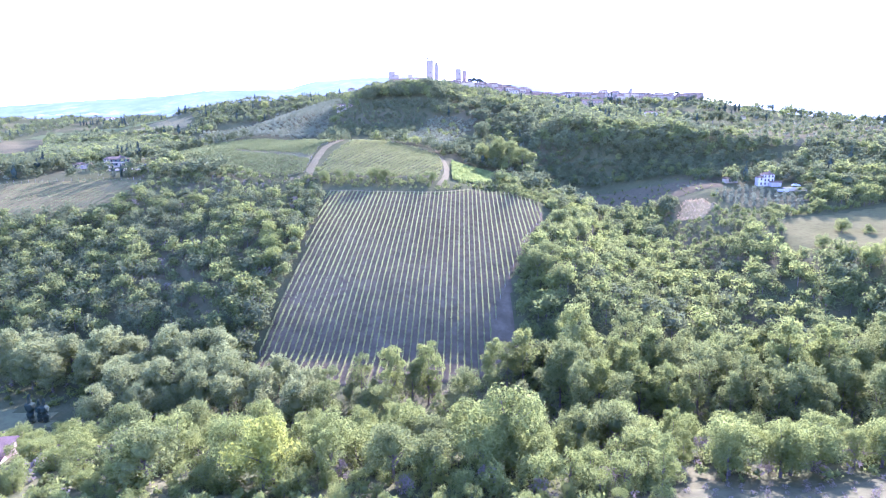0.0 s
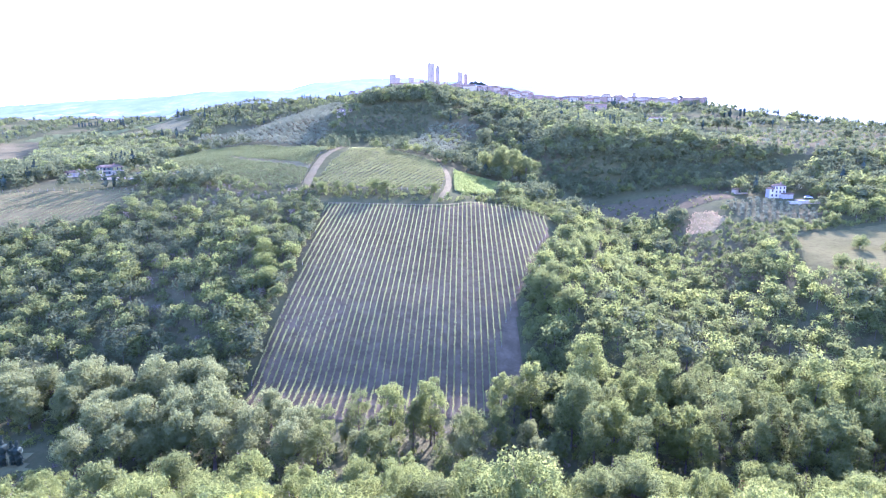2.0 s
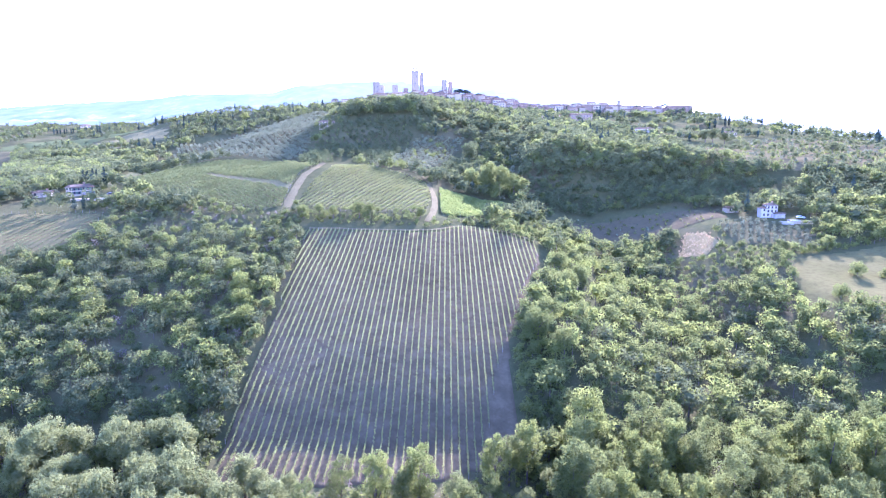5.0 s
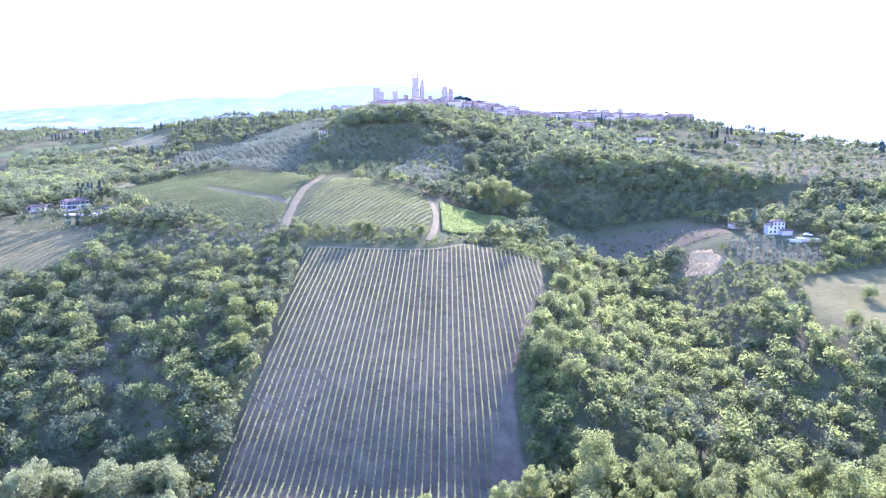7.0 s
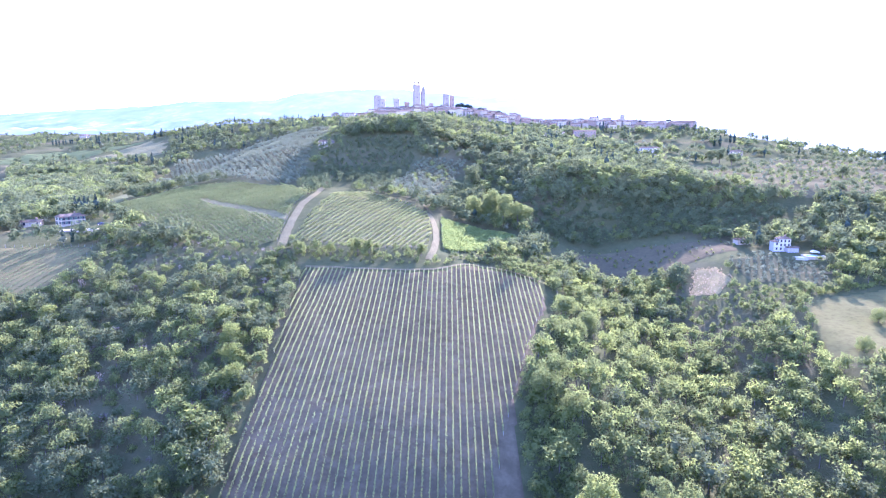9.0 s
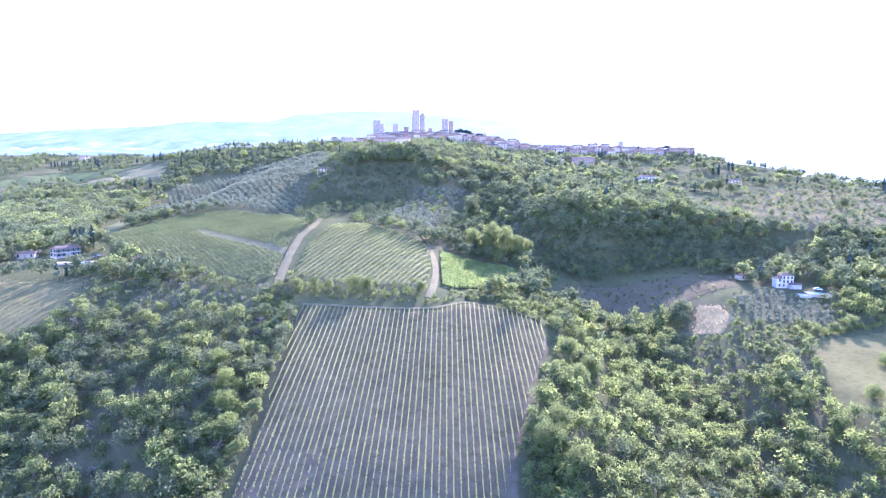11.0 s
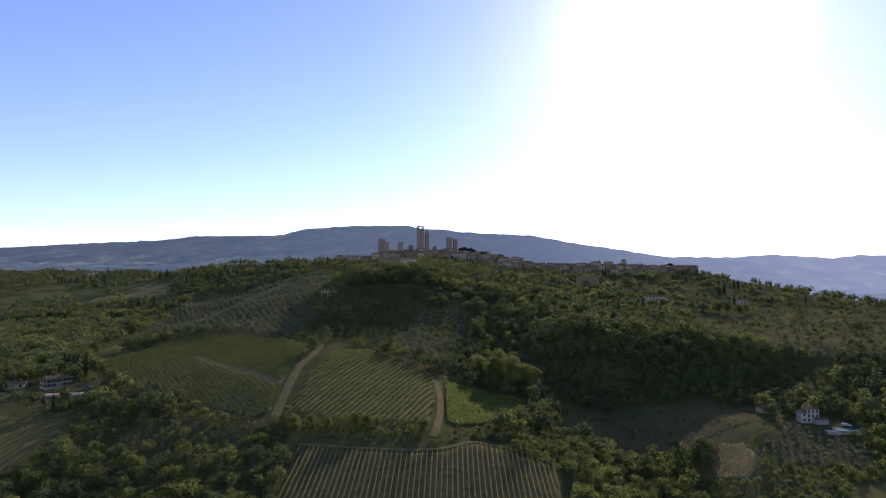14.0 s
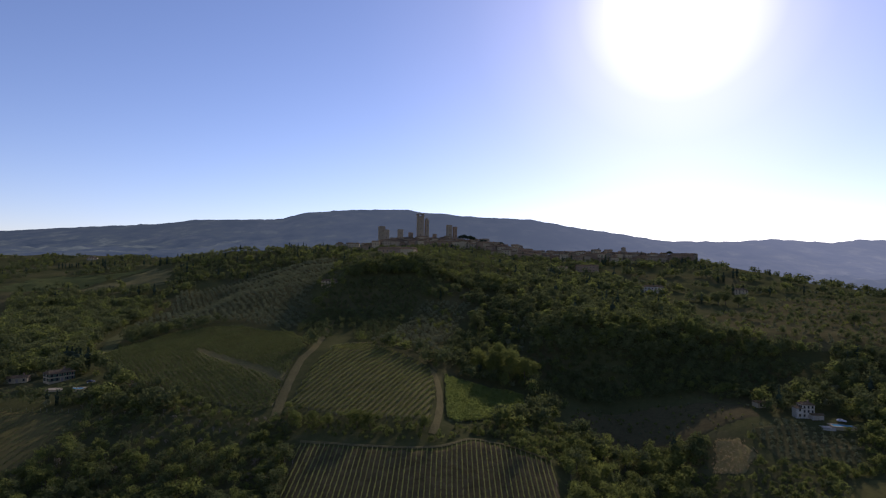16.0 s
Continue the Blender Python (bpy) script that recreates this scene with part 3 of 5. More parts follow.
BUSH = Kind("bush", LEAF_BRIGHT, lambda r, a, b, c: blobs_round(r, a, b, c, 0.0, 0.08), 4.0, 3.2, 3200, 0.092, variants=6, count=52, flat=1.5)
SHRUB = Kind("shrub", LEAF_OAK, lambda r, a, b, c: blobs_round(r, a, b, c, 0.0), 4.0, 3.2, 3200, 0.100, variants=3, count=30, dense=0.4)
OLIVE = Kind("olive", LEAF_OLIVE, blobs_round, 4.2, 2.6, 1800, 0.14, count=14, dense=0.35)
CYPRESS = Kind("cypress", LEAF_DARK, blobs_cone, 13.0, 1.9, 4200, 0.14, variants=2, count=16, trunk=0.015, dense=0.6)
PINE = Kind("umbrella_pine", LEAF_DARK, blobs_umbrella, 13.0, 6.0, 3600, 0.24, variants=2, count=26, flat=0.8, dense=0.45)
LEAF_STEM = leaf_mat("dry_stem_leaf", (0.085, 0.070, 0.045), (0.130, 0.108, 0.070), (0.175, 0.150, 0.098), glow=0.25)
DRYBUSH = Kind("dry_bush", LEAF_STEM, lambda r, a, b, c: blobs_round(r, a, b, c, 0.0), 4.0, 2.6, 1200, 0.11, variants=2, count=18, dense=-1.0)
LEAF_STRAW = leaf_mat("straw_leaf", (0.20, 0.145, 0.070), (0.26, 0.19, 0.092), (0.32, 0.24, 0.118), glow=0.3)
STRAWBUSH = Kind("straw_bush", LEAF_STRAW, lambda r, a, b, c: blobs_round(r, a, b, c, 0.0), 4.0, 3.0, 1200, 0.12, variants=2, count=16, dense=-1.0)
RUST = Kind("rust_bush", LEAF_RUST, lambda r, a, b, c: blobs_round(r, a, b, c, 0.0), 4.0, 3.2, 1000, 0.22, variants=1, count=14, dense=-1.0)


def tree(kind, x, y, scale, label, category="tree", group="", v=None, turn=None, wide=1.0):
    """One tree as a thing of its own: trunk and crown."""
    if group == "thicket" and kind in (POPLAR, POPLAR_LIGHT):
        scale *= 0.55
    v = rng.integers(len(kind.full)) if v is None else v
    crown, stem = kind.parts(int(v))
    ob = new(kind.name)
    ob.empty_display_size = 0.5
    tagged(ob, label, category, group)
    part("trunk", stem, ob)
    part("crown", crown, ob)
    a = rng.random() * 360 if turn is None else turn
    ob.matrix_basis = pose(x, y, h(x, y) - 0.1, 0, 0, a) @ Matrix.Diagonal((scale * wide, scale * wide, scale, 1))
    return ob


def wood(name, spots, label, detail):
    """Woodland too dense to count: leaf sprays of many trees in one mesh a material. spots: (kind, x, y, scale)."""
    by = {}
    for kind, x, y, s in spots:
        by.setdefault(kind, []).append((x, y, s))
    for kind, rows in by.items():
        R = np.array(rows)
        z = land(R[:, 0], R[:, 1])
        V, TV, TF, base = [], [], [], 0
        for (x, y, s), zz in zip(R, z):
            lot = (kind.full, kind.mid, kind.low, kind.tiny)[detail]
            v = int(rng.integers(len(lot)))
            a, src = rng.random() * 6.283, lot[v]
            c, sn = math.cos(a) * s, math.sin(a) * s
            q = 0.85 + 0.35 * rng.random()
            ca, sa = math.cos(a), math.sin(a)
            V.append(np.stack([x + (src[:, 0] * c - src[:, 1] * sn) * q, y + (src[:, 0] * sn + src[:, 1] * c) * q, zz + src[:, 2] * s, src[:, 3] * ca - src[:, 4] * sa, src[:, 3] * sa + src[:, 4] * ca, src[:, 5]], -1))
            if detail < 2:
                hh, r = kind.height * s * 0.7, kind.height * s * 0.02
                for k in range(4):
                    TV += [(x + r * math.cos(k * 1.571), y + r * math.sin(k * 1.571), zz - 0.3)]
                for k in range(4):
                    TV += [(x + 0.3 * r * math.cos(k * 1.571), y + 0.3 * r * math.sin(k * 1.571), zz + hh)]
                TF += [(base + k, base + (k + 1) % 4, base + 4 + (k + 1) % 4, base + 4 + k) for k in range(4)]
                base += 8
        V = np.concatenate(V)
        ob = new(name, mesh_from(name, V, tris(len(V) // 3), kind.material))
        tagged(ob, label, "woodland", kind="stuff")
        if TV:
            tagged(part("trunks", mesh_from(name + "_trunks", TV, TF, BARK), ob), kind="stuff")


def scatter(x0, x1, y0, y1, cell, keep, jitter=0.45):
    """Uneven spots over a rectangle of the plan, where keep(x, y) holds."""
    gx, gy = np.arange(x0, x1, cell), np.arange(y0, y1, cell)
    X, Y = np.meshgrid(gx, gy)
    X = X + (rng.random(X.shape) - 0.5) * 2 * jitter * cell + (np.arange(len(gy))[:, None] % 2) * cell * 0.5
    Y = Y + (rng.random(Y.shape) - 0.5) * 2 * jitter * cell
    k = keep(X, Y)
    return np.stack([X[k], Y[k]], -1)


def outside(polys, X, Y, margin=0.0):
    ok = np.ones(X.shape, bool)
    for p in polys:
        ok &= ~inside(p, X, Y)
        if margin:
            for a in range(0, 360, 45):
                ok &= ~inside(p, X + margin * math.cos(radians(a)), Y + margin * math.sin(radians(a)))
    return ok


# ---------- more fields ----------
track("block_strip", [(-161, 427), (-120, 388), (-86, 356)], 1.3, TRACK, "pale bare strip across the large vineyard block")
field("brown_field", BROWN_FIELD, BROWN, "brown rough field in the hollow below the ridge", 2.0)
field("dry_terraces", DRY_TERRACES, DRYBANK, "dry grass terraces with scattered bushes", 3.0)
field("olive_ground", HILL_OLIVES, TERRACE, "dark rough ground under the olive trees on the hill", 3.0)
field("olive_grove_ground", LEFT_OLIVES, TERRACE, "dry grass under the olive grove", 3.0)
field("young_olive_ground", YOUNG_OLIVES, TERRACE, "rough grass between rows of young olives", 1.0)
field("bare_slope", BARE_SLOPE, DRYBANK, "bare brown grass slope with tree shadows", 4.0)
field("grass_bank", LEFT_GRASS, MEADOW, "pale mown grass bank along the olive grove", 2.0)
field("far_vineyard", FAR_VINEYARD, LEAF_VINE_DEEP, "dark green vineyard far off", 8.0)
field("far_dry_field", FAR_DRY, STRAW, "pale dry field far off", 8.0)
field("dry_strip", DRY_STRIP, TERRACE, "pale dry grass strip before the thicket", 1.0)
field("front_field", FRONT_FIELD, MEADOW, "pale grassy field beyond the thicket", 2.0)
track("garden_lane", [(221, 357), (214, 338), (196, 322), (182, 325), (168, 330)], 3.0, TRACK, "pale gravel lane below the white farmhouse")
track("hill_path", [(-6, 392), (-14, 412), (-40, 430), (-62, 428)], 2.0, TRACK, "faint dirt path along the top of the vineyard block")


# ---------- far hills: the distance behind everything, haze put in as glow ---
def backdrop():
    m, t, out = nodes_of("distant_hills")
    dif = t.nodes.new("ShaderNodeBsdfDiffuse")
    c = ramp(t, noise_fac(t, 0.0035, 5.0, 0.6), (0.40, (0.03, 0.045, 0.03)), (0.55, (0.05, 0.065, 0.04)), (0.62, (0.16, 0.15, 0.10)))
    t.links.new(c, dif.inputs["Color"])
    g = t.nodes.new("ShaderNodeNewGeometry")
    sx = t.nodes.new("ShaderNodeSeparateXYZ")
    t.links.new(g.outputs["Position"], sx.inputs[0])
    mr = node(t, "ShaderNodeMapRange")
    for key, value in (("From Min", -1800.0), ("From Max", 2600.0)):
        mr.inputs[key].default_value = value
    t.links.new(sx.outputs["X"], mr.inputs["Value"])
    # aerial haze painted as blue emission, paler and brighter towards the sun's side
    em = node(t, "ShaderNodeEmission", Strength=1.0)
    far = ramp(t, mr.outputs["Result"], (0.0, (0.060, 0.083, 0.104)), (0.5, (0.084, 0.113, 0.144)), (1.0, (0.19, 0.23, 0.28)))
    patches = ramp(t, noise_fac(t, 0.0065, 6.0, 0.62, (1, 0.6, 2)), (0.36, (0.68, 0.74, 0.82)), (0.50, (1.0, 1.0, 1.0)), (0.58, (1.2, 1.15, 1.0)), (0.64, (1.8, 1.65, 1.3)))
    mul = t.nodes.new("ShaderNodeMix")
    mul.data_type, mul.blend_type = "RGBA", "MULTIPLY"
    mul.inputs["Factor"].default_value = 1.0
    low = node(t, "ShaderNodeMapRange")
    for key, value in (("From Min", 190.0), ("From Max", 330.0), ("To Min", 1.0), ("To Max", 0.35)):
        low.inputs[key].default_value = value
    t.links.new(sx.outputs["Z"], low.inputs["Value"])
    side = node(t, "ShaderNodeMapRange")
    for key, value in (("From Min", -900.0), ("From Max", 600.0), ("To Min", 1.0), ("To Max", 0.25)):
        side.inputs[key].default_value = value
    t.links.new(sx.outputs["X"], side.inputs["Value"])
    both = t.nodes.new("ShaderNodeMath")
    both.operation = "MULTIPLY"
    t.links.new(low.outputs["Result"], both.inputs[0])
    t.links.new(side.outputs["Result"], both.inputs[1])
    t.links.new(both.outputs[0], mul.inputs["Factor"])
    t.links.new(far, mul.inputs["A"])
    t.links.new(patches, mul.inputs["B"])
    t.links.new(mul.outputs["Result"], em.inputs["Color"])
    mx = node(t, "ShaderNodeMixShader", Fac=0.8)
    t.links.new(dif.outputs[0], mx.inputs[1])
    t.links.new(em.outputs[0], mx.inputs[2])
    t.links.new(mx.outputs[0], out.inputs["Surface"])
    ys = np.arange(1650, 4900, 40.0)
    us = np.linspace(-1, 1, 261)
    xs = us[None, :] * (170 + 0.98 * ys)[:, None]
    yy = np.repeat(ys[:, None], len(us), 1)
    zz = land(xs, yy) + 3 + 7 * waves(xs, yy, 130, 31) * softstep((yy - 1650) / 300)
    zz[0] -= 60
    n, k = len(ys), len(us)
    i = (np.arange(n - 1)[:, None] * k + np.arange(k - 1)[None, :]).ravel()
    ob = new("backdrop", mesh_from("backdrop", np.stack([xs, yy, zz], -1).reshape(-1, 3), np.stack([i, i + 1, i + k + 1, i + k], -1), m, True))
    tagged(ob, "wooded hills on the horizon, blue haze painted in as glow", "hills", kind="structure")


backdrop()


# ---------- woods ----------
FIELDS = [VINEYARD, LEFT_BLOCK, MIDDLE_BLOCK, RIGHT_BLOCK, LEFT_FIELD, GREEN_MEADOW, SCRUB_PATCH, BROWN_FIELD, YOUNG_OLIVES, LEFT_GRASS]
GARDENS = [[(134, 340), (176, 337), (184, 364), (150, 368)], [(-240, 340), (-240, 376), (-205, 380), (-182, 366), (-182, 346), (-190, 338)], [(166, 340), (166, 362), (204, 362), (212, 338), (190, 336)], [(-130, 575), (-130, 605), (-92, 605), (-92, 575)],
           [(-95, 640), (-95, 720), (-15, 700), (-15, 645)], [(122, 752), (122, 800), (200, 808), (200, 760)], [(206, 640), (206, 690), (240, 690), (240, 640)]]
TRACKWAYS = [[(-88, 314), (-78, 314), (-74, 350), (-76, 372), (-71, 405), (-60, 425), (-66, 468), (-82, 468), (-76, 436), (-86, 372), (-86, 340)], [(-10, 304), (0, 304), (2, 350), (-2, 392), (-12, 392), (-8, 350)],
             [(-68, 296), (-68, 303), (-42, 299), (-20, 297), (-4, 298), (3, 303), (8, 311), (26, 310), (46, 301), (46, 293)]]


def pick(spots, kinds, lo, hi):
    """Gives each spot a kind (by weight) and a size."""
    names, w = [k[0] for k in kinds], np.array([k[1] for k in kinds], float)
    c = rng.choice(len(names), len(spots), p=w / w.sum())
    s = lo + (hi - lo) * rng.random(len(spots))
    return [(names[i], x, y, q) for i, (x, y), q in zip(c, spots, s)]


def near_ok(X, Y):
    return outside(FIELDS, X, Y, 2.2) & outside(GARDENS + TRACKWAYS, X, Y) & (np.abs(X) < 60 + 0.85 * Y)


def near_bank(X, Y):
    return (X > -185) & (Y > 288 + 0.12 * (-85 - X))


left_slope = scatter(-290, -52, 158, 330, 4.3, lambda X, Y: near_ok(X, Y) & (waves(X, Y, 45, 17) > -1.05) & ~near_bank(X, Y))
bank_top = scatter(-190, -70, 286, 372, 3.8, lambda X, Y: near_ok(X, Y) & near_bank(X, Y))
wood("hillside_wood", pick(left_slope, ((OAK, 3.5), (HOLM, 5), (BRIGHT, 0.5), (SHRUB, 2.2), (BUSH, 0.8), (DRYBUSH, 1.6)), 0.42, 1.0), "dense mixed scrub oak wood on the slope", 1)
wood("bank_scrub", pick(bank_top, ((OAK, 2), (HOLM, 3), (SHRUB, 3), (DRYBUSH, 2)), 0.3, 0.6), "low mixed scrub along the bank below the vines", 2)
OPEN_EDGES = [[(8, 300), (8, 322), (26, 342), (44, 366), (60, 362), (58, 330), (48, 304)], [(108, 268), (110, 322), (140, 350), (198, 348), (198, 306), (176, 280)]]
right_slope = scatter(22, 300, 158, 352, 5.5, lambda X, Y: near_ok(X, Y) & outside(OPEN_EDGES, X, Y))
edges = scatter(8, 200, 266, 366, 3.8, lambda X, Y: near_ok(X, Y) & ~outside(OPEN_EDGES, X, Y))
rim = [(135 + 0.42 * (y - 234) + rng.normal(), y) for y in np.arange(224, 304, 3.0)] + [(166 + 2.2 * k, 297 + 0.55 * k + rng.normal()) for k in range(60)]
wood("meadow_hedge", pick(rim, ((BUSH, 2), (OAK, 1)), 0.45, 0.85), "leafy hedge round the dry meadow", 1)
wood("edge_scrub", pick(edges, ((BUSH, 2.5), (OAK, 2), (HOLM, 0.6)), 0.3, 0.6), "low leafy scrub along the wood's edge", 2)
wood("valley_wood", pick(right_slope, ((OAK, 5), (HOLM, 1.2), (BRIGHT, 2.2), (SHRUB, 2), (BUSH, 1.5)), 0.55, 1.15), "dense broadleaf wood filling the side valley", 1)
verge = scatter(20, 54, 150, 302, 2.8, lambda X, Y: outside([VINEYARD], X, Y, 0.7) & (X < 34 + 0.06 * (Y - 150)))
wood("vineyard_verge", pick(verge, ((BUSH, 1.5), (SHRUB, 2), (OAK, 1.0)), 0.3, 0.7), "leafy bushes along the vineyard's edge", 2)
left_verge = scatter(-84, -52, 152, 300, 3.2, lambda X, Y: outside([VINEYARD], X, Y, 0.6) & outside(TRACKWAYS, X, Y) & (X > -70 - 0.06 * (Y - 150)))
wood("vineyard_verge", pick(left_verge, ((BUSH, 1.5), (SHRUB, 2), (OAK, 0.8), (HOLM, 0.6)), 0.3, 0.75), "leafy scrub along the vineyard's edge", 2)
hedge = scatter(-84, 60, 296, 318, 3.2, lambda X, Y: outside(FIELDS + TRACKWAYS, X, Y, 0.8))
wood("hedgerow", pick(hedge, ((BUSH, 1.5), (SHRUB, 2.5), (OAK, 1)), 0.25, 0.6), "scrubby green hedgerow along the bank", 2)


def hill_ok(X, Y):
    right = (X > 205) & (Y > 480)
    left = (X < -110) & (Y > 470) & (Y > 470 + 0.55 * (-110 - X))
    return outside(FIELDS + [HILL_OLIVES, LEFT_OLIVES, SHADED_SLOPE, DRY_TERRACES, BARE_SLOPE, HOLLOW, WEST_WOOD, UPPER_BLOCK] + TRACKWAYS, X, Y, 3.0) & outside(GARDENS, X, Y) & (np.abs(X) < 80 + 0.85 * Y) & (waves(X, Y, 85, 12) > np.where(right, 0.3, np.where(left, 0.0, -0.8)))


ridge = scatter(62, 250, 430, 485, 6.2, lambda X, Y: (Y > 437 + 5 * waves(X, Y, 60, 3)) & outside([DRY_TERRACES], X, Y))
wood("ridge_wood", pick(ridge, ((HOLM, 6), (OAK, 3)), 0.9, 1.35), "dense dark wood along the ridge above the hollow", 2)
hollow = scatter(56, 240, 384, 442, 5.0, lambda X, Y: inside(HOLLOW, X, Y) & outside(GARDENS + [BROWN_FIELD], X, Y))
wood("hollow_scrub", pick(hollow, ((HOLM, 5), (OAK, 1), (SHRUB, 1)), 0.45, 0.9), "low dark scrub on the shaded bank of the hollow", 2)
slope = scatter(-112, -22, 428, 580, 4.6, lambda X, Y: inside(SHADED_SLOPE, X, Y) & outside(TRACKWAYS, X, Y))
wood("slope_scrub", pick(slope, ((HOLM, 5), (BUSH, 0.6)), 0.28, 0.6), "low dark scrub on the steep shaded slope", 2)
crest = scatter(-115, 60, 572, 606, 6.0, hill_ok)
wood("crest_wood", pick(crest, ((HOLM, 6), (OAK, 3)), 0.9, 1.3), "dense dark wood on the shoulder of the hill", 2)
brow = scatter(-120, 60, 608, 780, 6.5, lambda X, Y: outside(GARDENS, X, Y))
wood("brow_wood", pick(brow, ((HOLM, 4), (OAK, 3), (OLIVE, 2), (CYPRESS, 0.4)), 0.45, 0.75), "low wood and garden trees under the convent", 2)
hill = scatter(-480, 560, 326, 560, 6.6, lambda X, Y: hill_ok(X, Y) & ~((X > 60) & (X < 252) & (Y > 424) & (Y < 488)))
wood("town_hill_wood", pick(hill, ((HOLM, 7), (OAK, 2.0), (OLIVE, 1.2), (SHRUB, 1.0), (CYPRESS, 0.25)), 0.6, 1.3), "dark wood and scrub on the town hill", 2)
left_ridge = scatter(-500, -112, 850, 1060, 9.5, lambda X, Y: outside([LEFT_OLIVES, FAR_DRY, FAR_VINEYARD], X, Y, 3.0) & (waves(X, Y, 90, 6) > -0.5))
wood("left_ridge_wood", pick(left_ridge, ((HOLM, 5), (OAK, 3), (OLIVE, 2), (CYPRESS, 0.6)), 0.6, 1.15), "wood and cypresses along the ridge beside the town", 3)
upper = scatter(-640, 700, 560, 860, 8.0, lambda X, Y: hill_ok(X, Y) & outside([TOWN], X, Y) & ~((X > -122) & (X < 62) & (Y < 790)))
wood("upper_hill_wood", pick(upper, ((HOLM, 6), (OAK, 2.0), (OLIVE, 2.5), (CYPRESS, 0.6)), 0.7, 1.3), "wood and cypresses below the hill town", 3)
west = scatter(-580, -200, 395, 810, 7.6, lambda X, Y: inside(WEST_WOOD, X, Y) & outside([LEFT_GRASS, LEFT_OLIVES] + GARDENS, X, Y))
wood("west_wood", pick(west, ((HOLM, 6), (OAK, 3), (SHRUB, 0.6)), 0.9, 1.5), "dense tall broadleaf wood beyond the farmhouse", 2)
olives = scatter(-60, 22, 418, 548, 5.0, lambda X, Y: inside(HILL_OLIVES, X, Y), 0.2)
wood("hill_olive_grove", pick(olives, ((OLIVE, 3), (SHRUB, 0.5)), 0.7, 1.15), "silver-grey olive trees in rows on the hill", 1)
olives = scatter(-345, -95, 478, 885, 6.4, lambda X, Y: inside(LEFT_OLIVES, X, Y) & outside(GARDENS, X, Y), 0.12)
wood("olive_grove", pick(olives, ((OLIVE, 1),), 0.8, 1.2), "silver-grey olive grove in rows", 2)
young = scatter(148, 196, 306, 352, 4.2, lambda X, Y: inside(YOUNG_OLIVES, X, Y), 0.1)
bits = scatter(185, 485, 434, 702, 6.2, lambda X, Y: inside(DRY_TERRACES, X, Y) & (waves(X, Y, 60, 19) + 0.6 * waves(X, Y, 21, 5) > -0.25))
wood("terrace_bushes", pick(bits, ((BUSH, 1), (OLIVE, 3), (SHRUB, 2), (HOLM, 1.5)), 0.35, 0.85), "scattered bushes on dry terraces", 2)
garden = scatter(-130, 170, 792, 905, 7.5, lambda X, Y: inside(TOWN, X, Y))
east_garden = scatter(100, 400, 868, 935, 8.5, lambda X, Y: (Y < 888 + 0.12 * X) & (waves(X, Y, 50, 8) > -0.6))
wood("town_gardens", pick(east_garden, ((HOLM, 3), (OLIVE, 1), (OAK, 2), (CYPRESS, 0.8)), 0.5, 0.95), "garden trees along the town's edge", 3)
wood("town_gardens", pick(garden, ((HOLM, 3), (OLIVE, 2), (OAK, 2), (CYPRESS, 0.4)), 0.4, 0.75), "garden trees below the town walls", 3)
wood("young_olives", pick(young, ((OLIVE, 1),), 0.5, 0.75), "rows of young olive trees", 1)


def far_ok(X, Y):
    return (np.abs(X) < 80 + 0.85 * Y) & (waves(X, Y, 170, 15) > np.where(X > 300, 0.42, np.where(X < -250, 0.05, -0.3))) & outside([TOWN, FAR_VINEYARD, FAR_DRY], X, Y) & outside(GARDENS, X, Y)


far = scatter(-1400, 1300, 860, 1600, 13, far_ok)
wood("distant_wood", pick(far, ((HOLM, 5), (OAK, 2), (OLIVE, 3), (CYPRESS, 0.7)), 0.8, 1.4), "distant patches of wood on rolling land", 3)


# ---------- tree belts by the stream ----------
def belt_ok(X, Y):
    return outside([VINEYARD], X, Y, 2.0) & outside([FRONT_FIELD], X, Y, 7.0) & (np.abs(X) < 40 + 0.9 * Y)


for x, y in scatter(-240, 240, 127, 160, 7.6, belt_ok):
    if x < -30:
        tree(WILLOW, x, y, 0.8 + 0.5 * rng.random(), "grey-green leafy willow in the belt along the stream", group="stream belt trees")
    elif x < 26:
        tree(POPLAR if rng.random() < 0.5 else WILLOW, x, y, 0.5 + 0.3 * rng.random(), "green leafy tree in the belt along the stream", group="stream belt trees")
    else:
        k = POPLAR if rng.random() < 0.6 else POPLAR_LIGHT
        tree(k, x, y, 0.75 + 0.3 * rng.random(), "tall green poplar in the belt along the stream", group="stream belt trees")
for x, y, s in ((-5.3, 140.5, 1.02), (-14.6, 138.5, 0.98), (20, 152, 0.96), (12, 148, 0.9), (53, 149.5, 1.08), (85.5, 143, 1.32), (35, 158, 1.25), (98, 146, 1.2)):
    tree(POPLAR_LIGHT, x, y, s, "tall sunlit poplar standing out of the stream belt", group="stream belt trees")
for x, y, s in ((-78, 155, 1.35), (-64, 156, 1.1), (-96, 152, 1.3)):
    tree(WILLOW, x, y, s, "large grey-green willow at the foot of the slope", group="stream belt trees")


under = scatter(-170, 170, 64, 164, 2.9, lambda X, Y: outside([VINEYARD, FRONT_FIELD, DRY_STRIP], X, Y, 0.5) & (np.abs(X) < 30 + 0.9 * Y) & outside([[(-88, 84), (-88, 97), (-75, 97), (-75, 84)]], X, Y))
wood("undergrowth", pick(under, ((BUSH, 4), (DRYBUSH, 0.7)), 0.25, 0.55), "low leafy undergrowth along the stream", 3)
scrub = np.concatenate([scatter(56, 176, 338, 398, 5.0, lambda X, Y: inside(BROWN_FIELD, X, Y) & (waves(X, Y, 30, 4) > -0.3)), ])
